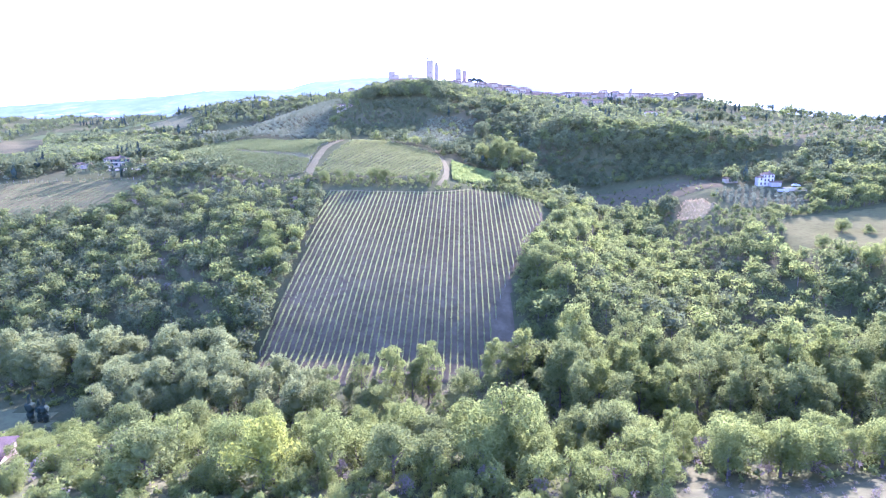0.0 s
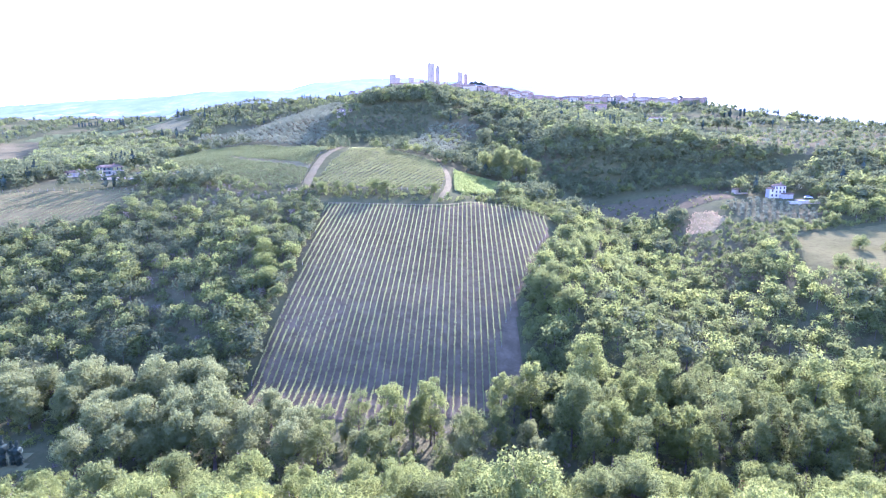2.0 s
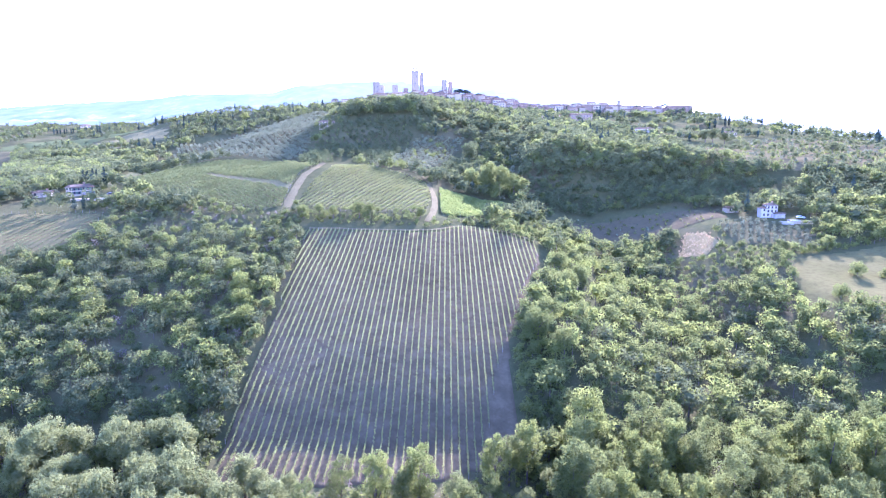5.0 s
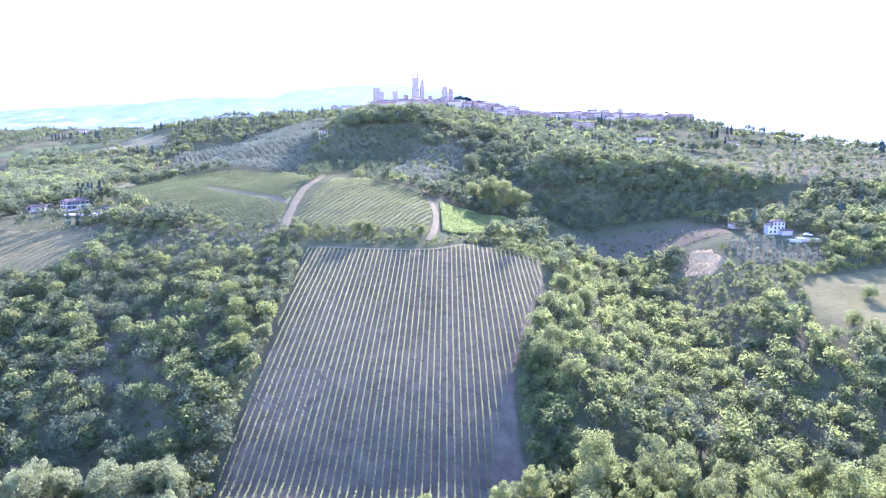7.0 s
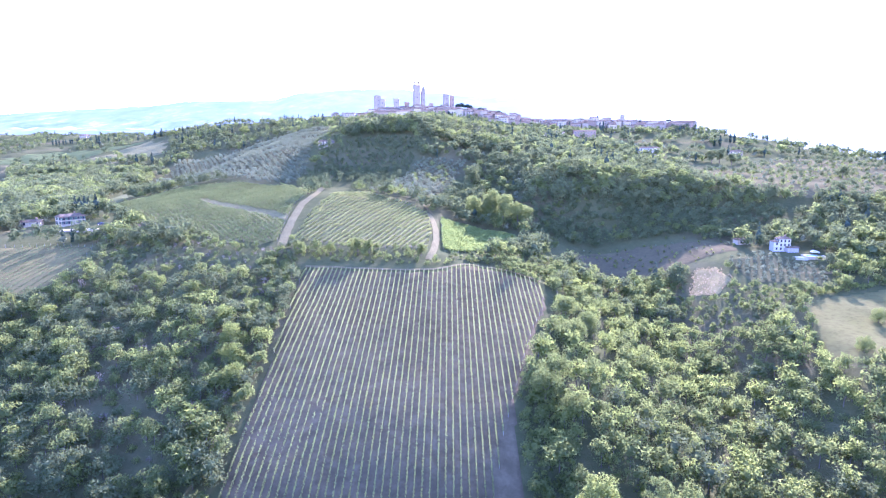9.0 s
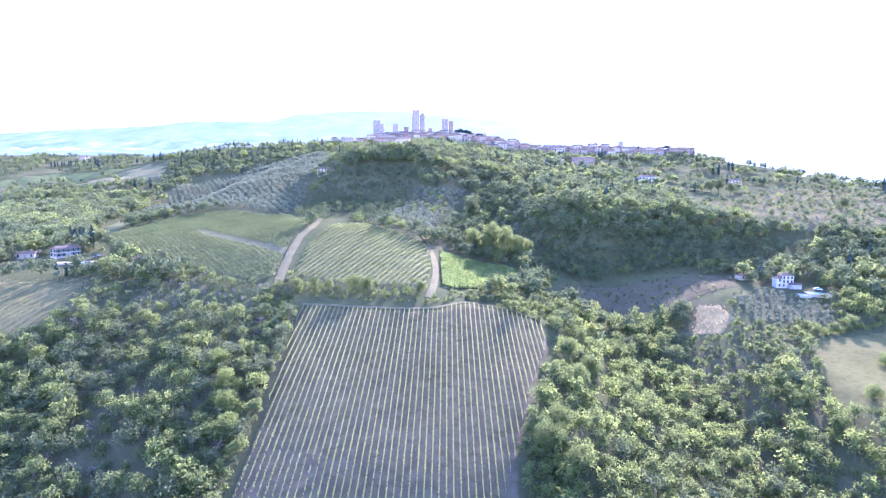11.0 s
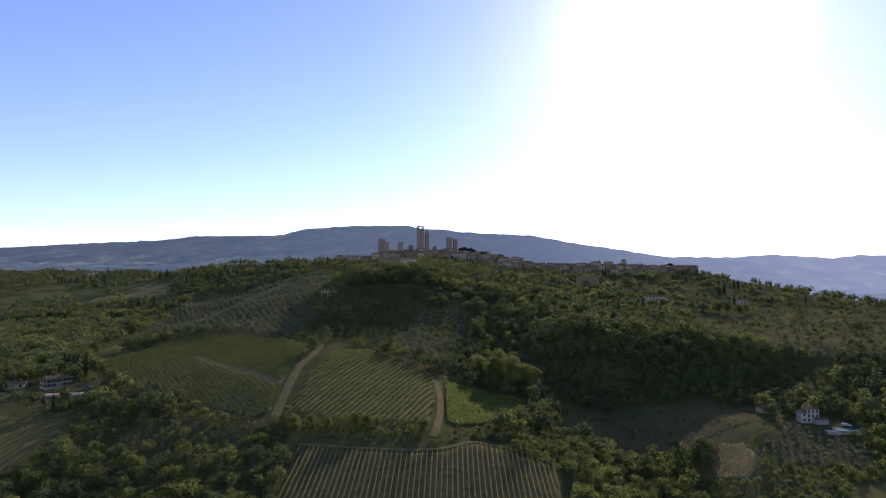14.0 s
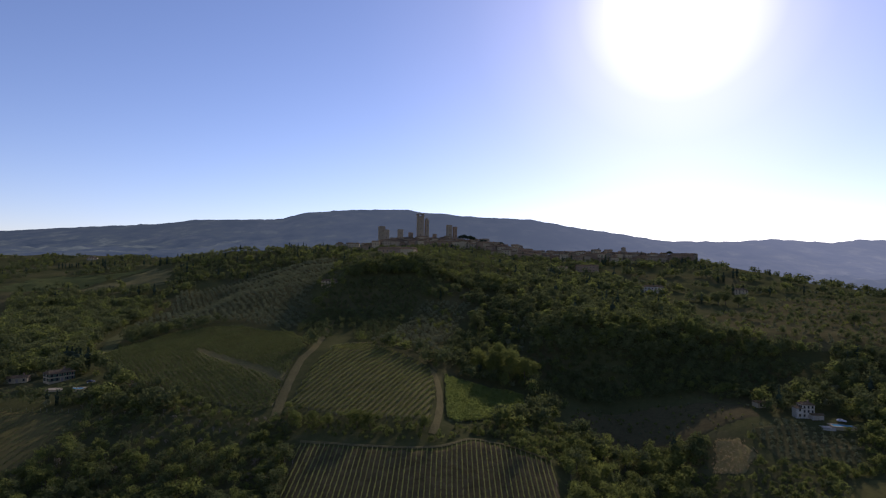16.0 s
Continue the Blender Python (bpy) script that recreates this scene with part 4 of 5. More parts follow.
straw = scatter(116, 152, 305, 347, 1.9, lambda X, Y: inside(SCRUB_PATCH, X, Y))
wood("straw_scrub", pick(straw, ((STRAWBUSH, 1),), 0.16, 0.36), "straw-coloured hummocks of dry scrub", 2)
wood("scrub", pick(scrub, ((BUSH, 2), (OLIVE, 1)), 0.2, 0.5), "low scrub bushes on rough ground", 2)


def thicket_ok(X, Y):
    return (np.abs(X) < 24 + 0.86 * Y) & outside([FRONT_FIELD, DRY_STRIP, [(-88, 84), (-88, 97), (-75, 97), (-75, 84)], [(-130, 101), (-86, 101), (-84, 124), (-130, 124)]], X, Y, 1.0)


for x, y in scatter(-118, 118, 79, 119, 5.4, thicket_ok):
    low, open_side = y > 104, x < -0.60 * y
    if rng.random() < (1.0 if open_side else 0.8 if low else 0.5):
        tree(BUSH, x, y, (0.75 + 0.7 * rng.random()) * (0.8 if open_side else 1.0 if low else 1.15), "bright green leafy bush in the thicket above the stream", "bush", "thicket")
    else:
        tree((BRIGHT, OAK, POPLAR_LIGHT)[int(rng.choice(3, p=(0.45, 0.2, 0.35)))], x, y, 0.75 + 0.4 * rng.random(), "bright green broadleaf tree in the thicket above the stream", group="thicket", wide=0.8 + 0.35 * rng.random())
for x, y in scatter(-84, 84, 66, 80, 4.2, thicket_ok):
    tree(BUSH, x, y, 0.3 + 0.5 * rng.random(), "low leafy bush at the thicket's edge", "bush", "thicket edge")
for x, y, q in ((-20.9, 90, 1.0), (-16, 82, 0.8), (44.7, 94, 1.2), (30.5, 98, 1.1), (71, 95, 1.1), (6.2, 80, 0.9), (13.5, 77, 0.7), (35.3, 84, 0.8), (-5.8, 77, 0.7), (52, 88, 0.8), (24, 80, 0.9), (60, 90, 1.0)):
    tree(DRYBUSH, x, y, q, "grey-brown dry twiggy bush in the thicket", "bush", "dry bushes")
tufts = scatter(26, 98, 66, 90, 2.2, lambda X, Y: inside(DRY_STRIP, X, Y) & (waves(X, Y, 9, 6) > -0.5))
wood("dry_tufts", pick(tufts, ((DRYBUSH, 1),), 0.12, 0.3), "tufts of tall dry grass on the strip", 2)
tree(YELLOW, -27, 79, 1.25, "yellow-green broadleaf tree in the thicket", group="thicket", v=0)
tree(BRIGHT, 10, 89, 1.5, "large forked green tree standing above the thicket", group="thicket")
tree(RUST, 61, 121, 1.15, "rust-brown dry bush by the stream", "bush", v=0)
for x, y, s in ((-100.2, 129, 0.62), (-98.3, 129.4, 0.5), (-96.9, 129.2, 0.52)):
    tree(CYPRESS, x, y, s, "small dark cypress at the field's edge", group="field cypresses")

# single trees on the slopes
for x, y, s in ((147, 217, 0.9), (154, 213, 1.0), (162, 214, 1.1), (170, 210, 1.0), (178, 213, 0.9), (186, 208, 1.0), (158, 206, 0.9)):
    tree(BRIGHT, x, y, s, "bright green leafy tree below the dry meadow", group="meadow edge trees")
for x, y, s in ((-80, 244, 1.05), (-73, 232, 1.1), (-70, 222, 1.0), (-66, 212, 0.95), (-152, 256, 0.95)):
    tree(BRIGHT, x, y, s, "sunlit yellow-green tree at the vineyard's edge")
for x, y, s in ((31, 206, 1.3), (36, 215, 1.2), (38, 198, 1.1), (50, 268, 1.1), (56, 258, 1.2), (48, 246, 1.2)):
    tree(OAK, x, y, s, "full round green tree at the vineyard's edge")
for x, y, s in ((-68, 309.5, 0.75), (-60, 309.5, 0.8), (-53, 308.5, 0.72), (-40.3, 308.3, 0.95), (-35, 309, 0.8), (-10.4, 308.3, 0.7)):
    tree(OAK, x, y, s, "round green tree in the hedge above the vineyard", group="hedge trees")
for x, y, s in ((151, 237.5, 1.5), (176, 264.5, 1.6), (186, 261.5, 1.1)):
    tree(SHRUB, x, y, s, "lone round tree on the dry meadow", group="meadow trees")
for x, y, s in ((29, 408, 2.1), (38, 404, 2.3), (33, 416, 2.3), (47, 402, 1.9), (20, 414, 1.8), (54, 408, 1.6)):
    tree(OAK, x, y, s, "tall full tree at the edge of the hollow", group="hollow trees", wide=0.7)
tree(HOLM, 22.7, 488, 2.0, "large dark evergreen tree on the hill", wide=0.75)
for x, y, s in ((-259, 412.5, 0.9), (-238, 415, 1.0), (-237, 418.5, 0.9), (-221.4, 398, 1.05), (-222, 403, 0.95), (-212.6, 395, 1.1), (-226, 399, 0.9), (-197, 337, 0.62), (-191.5, 336, 0.6), (-187, 336, 0.62), (-262, 372, 1.0), (-252, 352, 0.8)):
    tree(CYPRESS, x, y, s, "tall dark cypress beside the farmhouse garden", group="farmhouse cypresses")


# ---------- vines ----------
POST = mesh_from("end_post", *limb_rings([(0, 0, -0.3), (0, 0, 1.7)], [0.07, 0.06], 5), WOOD)


def vine_rows(name, poly, heading, gap, height, material, label, step=0.5, size=0.33, per=5, break_up=0.0, width=0.2, lane=None, plant=0.0, thin=None):
    """Rows of vines across a polygon; each row is a thing: its foliage, and its end posts."""
    a = radians(heading)
    d, n = np.array([math.cos(a), math.sin(a)]), np.array([-math.sin(a), math.cos(a)])
    P = np.array(poly, float)
    s0, s1, u0, u1 = (P @ n).min(), (P @ n).max(), (P @ d).min(), (P @ d).max()
    for s in np.arange(s0 + gap * 0.4, s1, gap):
        u = np.arange(u0, u1, step)
        u = u + (rng.random(len(u)) - 0.5) * step * 0.6
        x, y = u * d[0] + s * n[0], u * d[1] + s * n[1]
        k = inside(poly, x, y)
        if k.sum() < 8:
            continue
        ends = [(x[k][0], y[k][0]), (x[k][-1], y[k][-1])]
        if plant:
            k &= ((u / plant) % 1.0) < 0.68
        if lane:
            k &= ~inside(lane, x, y)
        if thin:
            k &= ~inside(thin, x, y) | (rng.random(len(x)) < 0.65)
        k &= waves(x, y, 37, 21) + 0.7 * (rng.random(len(x)) - 0.5) > -1.35 + break_up
        x, y = np.repeat(x[k], per), np.repeat(y[k], per)
        m = len(x)
        z = land(x, y) + 0.3 + height * (0.25 + 0.75 * rng.random(m))
        off, along = rng.normal(size=m) * width, (rng.random(m) - 0.5) * step
        c = np.stack([x + off * n[0] + along * d[0], y + off * n[1] + along * d[1], z], -1)
        nr = rng.normal(size=(m, 3))
        nr[:, 2] = np.abs(nr[:, 2]) * 0.8
        up = (z - land(x, y) - 0.3) / height
        N = np.stack([n[0] * off / width, n[1] * off / width, 2.2 * up - 0.8], -1) + rng.normal(size=(m, 3)) * 0.3
        N /= np.linalg.norm(N, axis=1)[:, None]
        nr /= np.linalg.norm(nr, axis=1)[:, None]
        t1 = np.cross(nr, rng.normal(size=(m, 3)))
        t1 /= np.linalg.norm(t1, axis=1)[:, None]
        t2 = np.cross(nr, t1)
        q = size * (0.6 + 0.8 * rng.random(m))[:, None]
        V = np.stack([c - t1 * q - t2 * q * 0.6, c + t1 * q - t2 * q * 0.5, c + t2 * q], 1)
        turn = (np.cross(V[:, 1] - V[:, 0], V[:, 2] - V[:, 0]) * N).sum(1) < 0
        V[turn] = V[turn][:, ::-1]
        V = np.concatenate([V, np.repeat(N[:, None], 3, 1)], -1).reshape(-1, 6)
        ob = new(name)
        tagged(ob, label, "vine row", name + "s")
        x0, y0 = ends[0]
        ob.location = (x0, y0, h(x0, y0))
        V[:, :3] -= np.array(ob.location)
        tagged(part("foliage", mesh_from(name, V, tris(m), material), ob), kind="stuff")
        for ex, ey in ends:
            part("end_post", POST, ob).location = (ex - x0, ey - y0, h(ex, ey) - h(x0, y0))


vine_rows("vine_row", VINE_AREA, 89.3, 2.05, 1.35, LEAF_VINE, "trained vine row on bare tilled soil", 0.3, 0.17, 8, 0.3, 0.10, None, 1.05, THIN_VINES)
vine_rows("young_vine_row", LEFT_FIELD, 77, 3.8, 0.7, LEAF_VINE_DEEP, "low young vine row on pale tilled ground", 0.9, 0.26, 3, 0.75, 0.12)
vine_rows("dense_vine_row", LEFT_BLOCK, 36, 3.2, 1.5, LEAF_VINE_DEEP, "dense green vine row in the large block", 0.45, 0.36, 9, 0.0, 0.2, [(-163, 424.5), (-161.5, 431), (-118, 391), (-84, 359), (-86, 352.5), (-122, 384.8)], 2.6)
field("upper_vineyard_soil", UPPER_BLOCK, BROWN, "rough brown ground under a few vine rows", 2.0)
vine_rows("upper_vine_row", UPPER_BLOCK, 121, 3.4, 1.4, LEAF_VINE_PALE, "vine row on the shaded slope above the block", 0.4, 0.3, 8, 0.0, 0.2)
vine_rows("pale_vine_row", MIDDLE_BLOCK, 72, 2.9, 1.5, LEAF_VINE_PALE, "yellow-green vine row on pale ground", 0.4, 0.3, 9, 0.0, 0.22, None, 2.2)
vine_rows("green_vine_row", RIGHT_BLOCK, 150, 2.0, 1.5, LEAF_VINE_LUSH, "lush green vine row in the small block", 0.6, 0.45, 9, -0.5, 0.3)


# ---------- buildings ----------
def wall_mesh(w, d, hgt, material):
    bm = bmesh.new()
    box(bm, -w / 2, w / 2, -d / 2, d / 2, -3.0, hgt)
    bmesh.ops.bevel(bm, geom=bm.edges[:], offset=0.06, segments=1, affect="EDGES")
    return bm_mesh("wall", bm, material)


def roof_mesh(w, d, hgt, rise, eave=0.45, hip=0.0):
    """A low tiled roof with thickness; hip: how far the ridge draws in at each end."""
    bm = bmesh.new()
    a, b = w / 2 + eave, d / 2 + eave
    lower = [bm.verts.new(c) for c in ((-a, -b, hgt - 0.12), (a, -b, hgt - 0.12), (a, b, hgt - 0.12), (-a, b, hgt - 0.12))]
    upper = [bm.verts.new(c) for c in ((-a, -b, hgt + 0.1), (a, -b, hgt + 0.1), (a, b, hgt + 0.1), (-a, b, hgt + 0.1))]
    r0, r1 = bm.verts.new((-a + hip, 0, hgt + rise)), bm.verts.new((a - hip, 0, hgt + rise))
    bm.faces.new(lower[::-1])
    for k in range(4):
        bm.faces.new((lower[k], lower[(k + 1) % 4], upper[(k + 1) % 4], upper[k]))
    bm.faces.new((upper[0], upper[1], r1, r0))
    bm.faces.new((upper[2], upper[3], r0, r1))
    bm.faces.new((upper[1], upper[2], r1))
    bm.faces.new((upper[3], upper[0], r0))
    bmesh.ops.recalc_face_normals(bm, faces=bm.faces[:])
    return bm_mesh("roof", bm, ROOF)


def window_meshes():
    """A window: stone frame, dark pane set back, two shutters opened flat to the wall."""
    bm = bmesh.new()
    for x0, x1, z0, z1 in ((-0.65, -0.5, -0.75, 0.75), (0.5, 0.65, -0.75, 0.75), (-0.65, 0.65, 0.75, 0.9), (-0.75, 0.75, -0.9, -0.75)):
        box(bm, x0, x1, -0.10, 0.05, z0, z1)
    frame_ = bm_mesh("window_frame", bm, STONE)
    bm = bmesh.new()
    box(bm, -0.5, 0.5, -0.03, 0.05, -0.75, 0.75)
    pane = bm_mesh("pane", bm, DARKHOLE)
    bm = bmesh.new()
    box(bm, -0.28, 0.28, -0.07, 0.0, -0.75, 0.75)
    return frame_, pane, bm_mesh("shutter", bm, SHUTTER)


FRAME_ME, PANE_ME, SHUTTER_ME = window_meshes()
bm_ = bmesh.new()
box(bm_, -0.55, 0.55, -0.06, 0.05, 0, 2.1)
DOOR_ME = bm_mesh("door", bm_, WOOD)
bm_ = bmesh.new()
box(bm_, -0.4, 0.4, -0.4, 0.4, -1.0, 1.1)
box(bm_, -0.55, 0.55, -0.55, 0.55, 1.1, 1.25)
CHIMNEY_ME = bm_mesh("chimney", bm_, BRICK)


def add_window(ob, x, y, z, turn=0, shutters=True, scale=1.0):
    w = part("window", FRAME_ME, ob)
    w.matrix_basis = pose(x, y, z, 0, 0, turn) @ Matrix.Diagonal((scale, 1, scale, 1))
    part("pane", PANE_ME, w)
    if shutters:
        for s in (-1, 1):
            part("shutter", SHUTTER_ME, w).location = (s * 0.96, 0, 0)


def house(name, label, w, d, hgt, rise, wall, cols, storeys, hip=0.0, shutters=False, door=True, chimney=True, side=0, category="house", group=""):
    ob = new(name)
    tagged(ob, label, category, group)
    part("wall", wall_mesh(w, d, hgt, wall), ob)
    part("roof", roof_mesh(w, d, hgt, rise, hip=hip), ob)
    for k in range(storeys):
        z = 1.6 + k * (hgt - 0.3) / storeys
        for c in range(cols):
            x = (c + 0.5) * w / cols - w / 2
            if k == 0 and door and c == cols // 2:
                part("door", DOOR_ME, ob).location = (x, -d / 2 - 0.02, 0)
            else:
                add_window(ob, x, -d / 2, z, 0, shutters)
        for c in range(side):
            y = (c + 0.5) * d / side - d / 2
            add_window(ob, -w / 2, y, z, -90, shutters)
            add_window(ob, w / 2, y, z, 90, shutters)
    if chimney:
        part("chimney", CHIMNEY_ME, ob).location = (w * 0.22, d * 0.12, hgt + rise * 0.8)
    return ob


def put(ob, x, y, turn=0, z=None):
    ob.matrix_basis = pose(x, y, h(x, y) if z is None else z, 0, 0, turn)
    return ob


# farmhouses near the fields
put(house("farmhouse", "cream farmhouse with long terracotta roof above the stubble field", 13.0, 7.0, 4.8, 1.6, PLASTER, 5, 2, 1.2, True, True, True, 2), -215, 373, 58)
put(house("farm_annex", "low cream annex with terracotta roof beside the farmhouse", 10, 5, 2.8, 1.1, PLASTER, 3, 1, 0.0), -238, 374, 14)


def white_farmhouse():
    ob = house("white_farmhouse", "tall white three-storey farmhouse with terracotta roof in the valley", 7.6, 7, 8.2, 1.5, WHITE, 3, 3, 2.4, False, True, True, 3)
    wing = part("side_wing", wall_mesh(4.2, 6, 6.0, WHITE), ob)
    wing.location = (-5.2, -0.2, 0)
    part("wing_roof", roof_mesh(4.2, 6, 6.0, 1.1, hip=1.2), wing)
    for z in (1.6, 4.9):
        add_window(ob, -5.2, -3.2, z, 0, False)
    bm = bmesh.new()
    for k in range(4):
        box(bm, -3.2 + k * 2.05, -2.75 + k * 2.05, -0.25, 0.25, -3, 2.4)
    box(bm, -3.2, 3.4, -0.3, 0.3, 2.4, 3.2)
    loggia = part("loggia", bm_mesh("loggia", bm, WHITE), ob, "white arcaded loggia in front")
    loggia.location = (4.2, -7.0, -0.4)
    back = part("loggia_wall", wall_mesh(6.6, 3.4, 3.2, WHITE), ob)
    back.location = (4.2, -5.0, -0.4)
    part("loggia_roof", roof_mesh(6.8, 4.6, 3.2, 0.9), back).location = (0, -0.4, 0)
    put(ob, 189.5, 358, -4)
    ob.scale = (0.8, 0.8, 0.82)


white_farmhouse()


def slab(name, label, category, w, d, t, material, x, y, turn=0, lift=0.3):
    bm = bmesh.new()
    box(bm, -w / 2, w / 2, -d / 2, d / 2, -1.5, t)
    bmesh.ops.bevel(bm, geom=bm.edges[:], offset=0.05, segments=1, affect="EDGES")
    ob = new(name, bm_mesh(name, bm, material))
    tagged(ob, label, category)
    return put(ob, x, y, turn, h(x, y) + lift)


def pool(x, y, w, d, turn):
    ob = new("swimming_pool")
    tagged(ob, "rectangular swimming pool with pale stone rim in the garden", "pool")
    bm = bmesh.new()
    for x0, x1, y0, y1 in ((-w / 2 - 1, w / 2 + 1, -d / 2 - 1, -d / 2), (-w / 2 - 1, w / 2 + 1, d / 2, d / 2 + 1), (-w / 2 - 1, -w / 2, -d / 2, d / 2), (w / 2, w / 2 + 1, -d / 2, d / 2)):
        box(bm, x0, x1, y0, y1, -1.5, 0.25)
    part("rim", bm_mesh("rim", bm, PLASTER), ob)
    bm = bmesh.new()
    box(bm, -w / 2, w / 2, -d / 2, d / 2, -1.5, 0.1)
    part("water", bm_mesh("water", bm, POOL), ob, "pale blue pool water")
    put(ob, x, y, turn, h(x, y) + 0.5)


pool(198, 342.5, 9, 4.5, -12)
slab("pool_terrace", "white sun-bleached terrace slab beside the pool", "terrace", 6, 4, 0.2, WHITE, 190.5, 342, -12, 0.6)
pool(-196, 357, 8, 4, 12)
slab("garden_terrace", "pale gravel terrace beside the pool", "terrace", 9, 5, 0.15, PLASTER, -205, 356, 12, 0.4)
put(house("hollow_shed", "low blue-grey roofed shed in the hollow", 8, 5, 2.6, 0.9, PLASTER, 2, 1, 0.0, False, True, False), 177.5, 379, 8)
put(house("grove_hut", "small pale hut at the olive grove's edge", 8, 5, 3.0, 1.0, PLASTER, 2, 1, 0.0, False, True, False), -282, 699, 10)
WEATHERED = solid_mat("weathered_tiles", (0.050, 0.036, 0.028), (0.090, 0.066, 0.050), 0.6, 0.9, 0.5)
roadside = put(house("roadside_house", "low brown tiled house at the thicket's edge", 9, 8, 3.0, 2.4, BRICK, 3, 1, 2.0), -80.5, 91, 20, h(-80.5, 91) - 1.6)
for piece in roadside.children:
    if piece.name.startswith("roof"):
        piece.data.materials[0] = WEATHERED
put(house("hill_villa", "wide pale villa on the wooded hillside", 15, 7, 4.4, 1.4, PLASTER, 5, 2, 3.0), -108, 592, 4)
put(house("valley_villa", "pale two-storey villa below the ridge", 21, 9, 6.2, 1.6, WHITE, 6, 2, 3.0), 221, 668, -6)
put(house("long_hall", "long pale hall with flat-pitched roof on the slope", 31, 9, 5.5, 1.0, PLASTER, 7, 1, 0.0), 139, 786, -4)
put(house("terrace_house", "brick terrace house on the slope", 28, 9, 7.5, 1.4, BRICK, 7, 2, 0.0), 182, 796, -4)


# a car parked by each farmhouse
def disc(bm, x, y, z, r, width):
    """A wheel or rim, lying across the car."""
    rings = []
    for side, q in ((-0.5, 0.84), (-0.36, 1.0), (0.36, 1.0), (0.5, 0.84)):
        rings.append([bm.verts.new((x + math.cos(a * 0.4488) * r * q, y + side * width, z + math.sin(a * 0.4488) * r * q)) for a in range(14)])
    for a, b in zip(rings, rings[1:]):
        for k in range(14):
            bm.faces.new((a[k], a[(k + 1) % 14], b[(k + 1) % 14], b[k]))
    bm.faces.new(rings[0][::-1])
    bm.faces.new(rings[-1])


def parked_car(x, y, turn, paint, label):
    ob = new("car")
    tagged(ob, label, "car", "parked cars")
    bm = bmesh.new()
    side = [(-2.1, 0.35), (-2.15, 0.75), (-2.0, 0.92), (-1.75, 0.95), (-1.35, 1.42), (0.35, 1.45), (1.0, 0.98), (1.95, 0.82), (2.12, 0.62), (2.1, 0.35)]
    left = [bm.verts.new((a, -0.85 + (0.16 if b > 1.2 else 0), b)) for a, b in side]
    right = [bm.verts.new((a, 0.85 - (0.16 if b > 1.2 else 0), b)) for a, b in side]
    bm.faces.new(left)
    bm.faces.new(right[::-1])
    for k in range(len(side)):
        n = (k + 1) % len(side)
        bm.faces.new((left[n], left[k], right[k], right[n]))
    bmesh.ops.recalc_face_normals(bm, faces=bm.faces[:])
    bmesh.ops.bevel(bm, geom=bm.edges[:], offset=0.04, segments=2, affect="EDGES")
    part("body", bm_mesh("body", bm, paint), ob)
    for sy in (-1, 1):
        for x0, x1 in ((-1.3, -0.5), (-0.42, 0.5)):
            bm = bmesh.new()
            box(bm, x0, x1, sy * 0.80 - 0.03, sy * 0.80 + 0.03, 1.0, 1.34)
            part("side_window", bm_mesh("side_window", bm, DARKHOLE), ob, "dark side window")
        for wx in (-1.3, 1.3):
            bm = bmesh.new()
            disc(bm, wx, sy * 0.82, 0.33, 0.33, 0.22)
            wheel = part("wheel", bm_mesh("tyre", bm, TYRE), ob, "black rubber wheel")
            bm = bmesh.new()
            disc(bm, wx, sy * 0.92, 0.33, 0.2, 0.06)
            part("rim", bm_mesh("rim", bm, RIM), wheel, "grey metal rim")
    put(ob, x, y, turn, h(x, y) + 0.3)


TYRE = solid_mat("tyre_rubber", (0.02, 0.02, 0.02), (0.035, 0.035, 0.035), 3.0, 0.8)
RIM = solid_mat("wheel_rim", (0.4, 0.4, 0.4), (0.55, 0.55, 0.55), 3.0, 0.35, metal=1.0, shine=0.5)
CAR_DARK = solid_mat("dark_car_paint", (0.02, 0.022, 0.03), (0.03, 0.033, 0.042), 2.0, 0.25, shine=0.5)
CAR_PALE = solid_mat("pale_car_paint", (0.42, 0.42, 0.42), (0.52, 0.52, 0.52), 2.0, 0.3, shine=0.5)
parked_car(-193.5, 366.5, 10, CAR_DARK, "dark parked car on the farmhouse drive")
parked_car(201, 347, -20, CAR_PALE, "pale parked car beside the pool terrace")


def convent():
    ob = house("convent", "long brick convent with tiled roofs under the town", 42, 12, 4.6, 2.0, BRICK, 10, 1, 3.0)
    wing = part("front_wing", wall_mesh(14, 20, 3.8, PLASTER), ob)
    wing.location = (14, -12, 0)
    part("wing_roof", roof_mesh(14, 20, 3.8, 1.8, hip=4.0), wing)
    put(ob, -53, 690, -6, 127)


convent()


def monastery():
    ob = house("monastery", "long stone monastery on the ridge's end", 52, 13, 9, 2.0, STONE, 11, 2, 3.0)
    bm = bmesh.new()
    box(bm, -2.6, 2.6, -2.6, 2.6, -2, 17)
    box(bm, -2.9, 2.9, -2.9, 2.9, 17, 17.6)
    bell = part("bell_tower", bm_mesh("bell_tower", bm, STONE), ob)
    bell.location = (-9, 2, 0)
    part("bell_roof", roof_mesh(5.2, 5.2, 17.6, 1.4, 0.3, 2.5), bell)
    put(ob, 290, 962, 3, 127)
    put(house("monastery_range", "lower stone range beside the monastery", 30, 10, 6, 1.6, BRICK, 7, 1, 2.0), 336, 962, -3, 127)


monastery()
for x, y, s in ((353, 962, 1.0), (28, 958, 1.5), (40, 962, 1.35), (60, 955, 1.1), (88, 968, 1.2)):
    tree(PINE, x, y, s, "dark umbrella pine standing among the roofs", group="town pines")
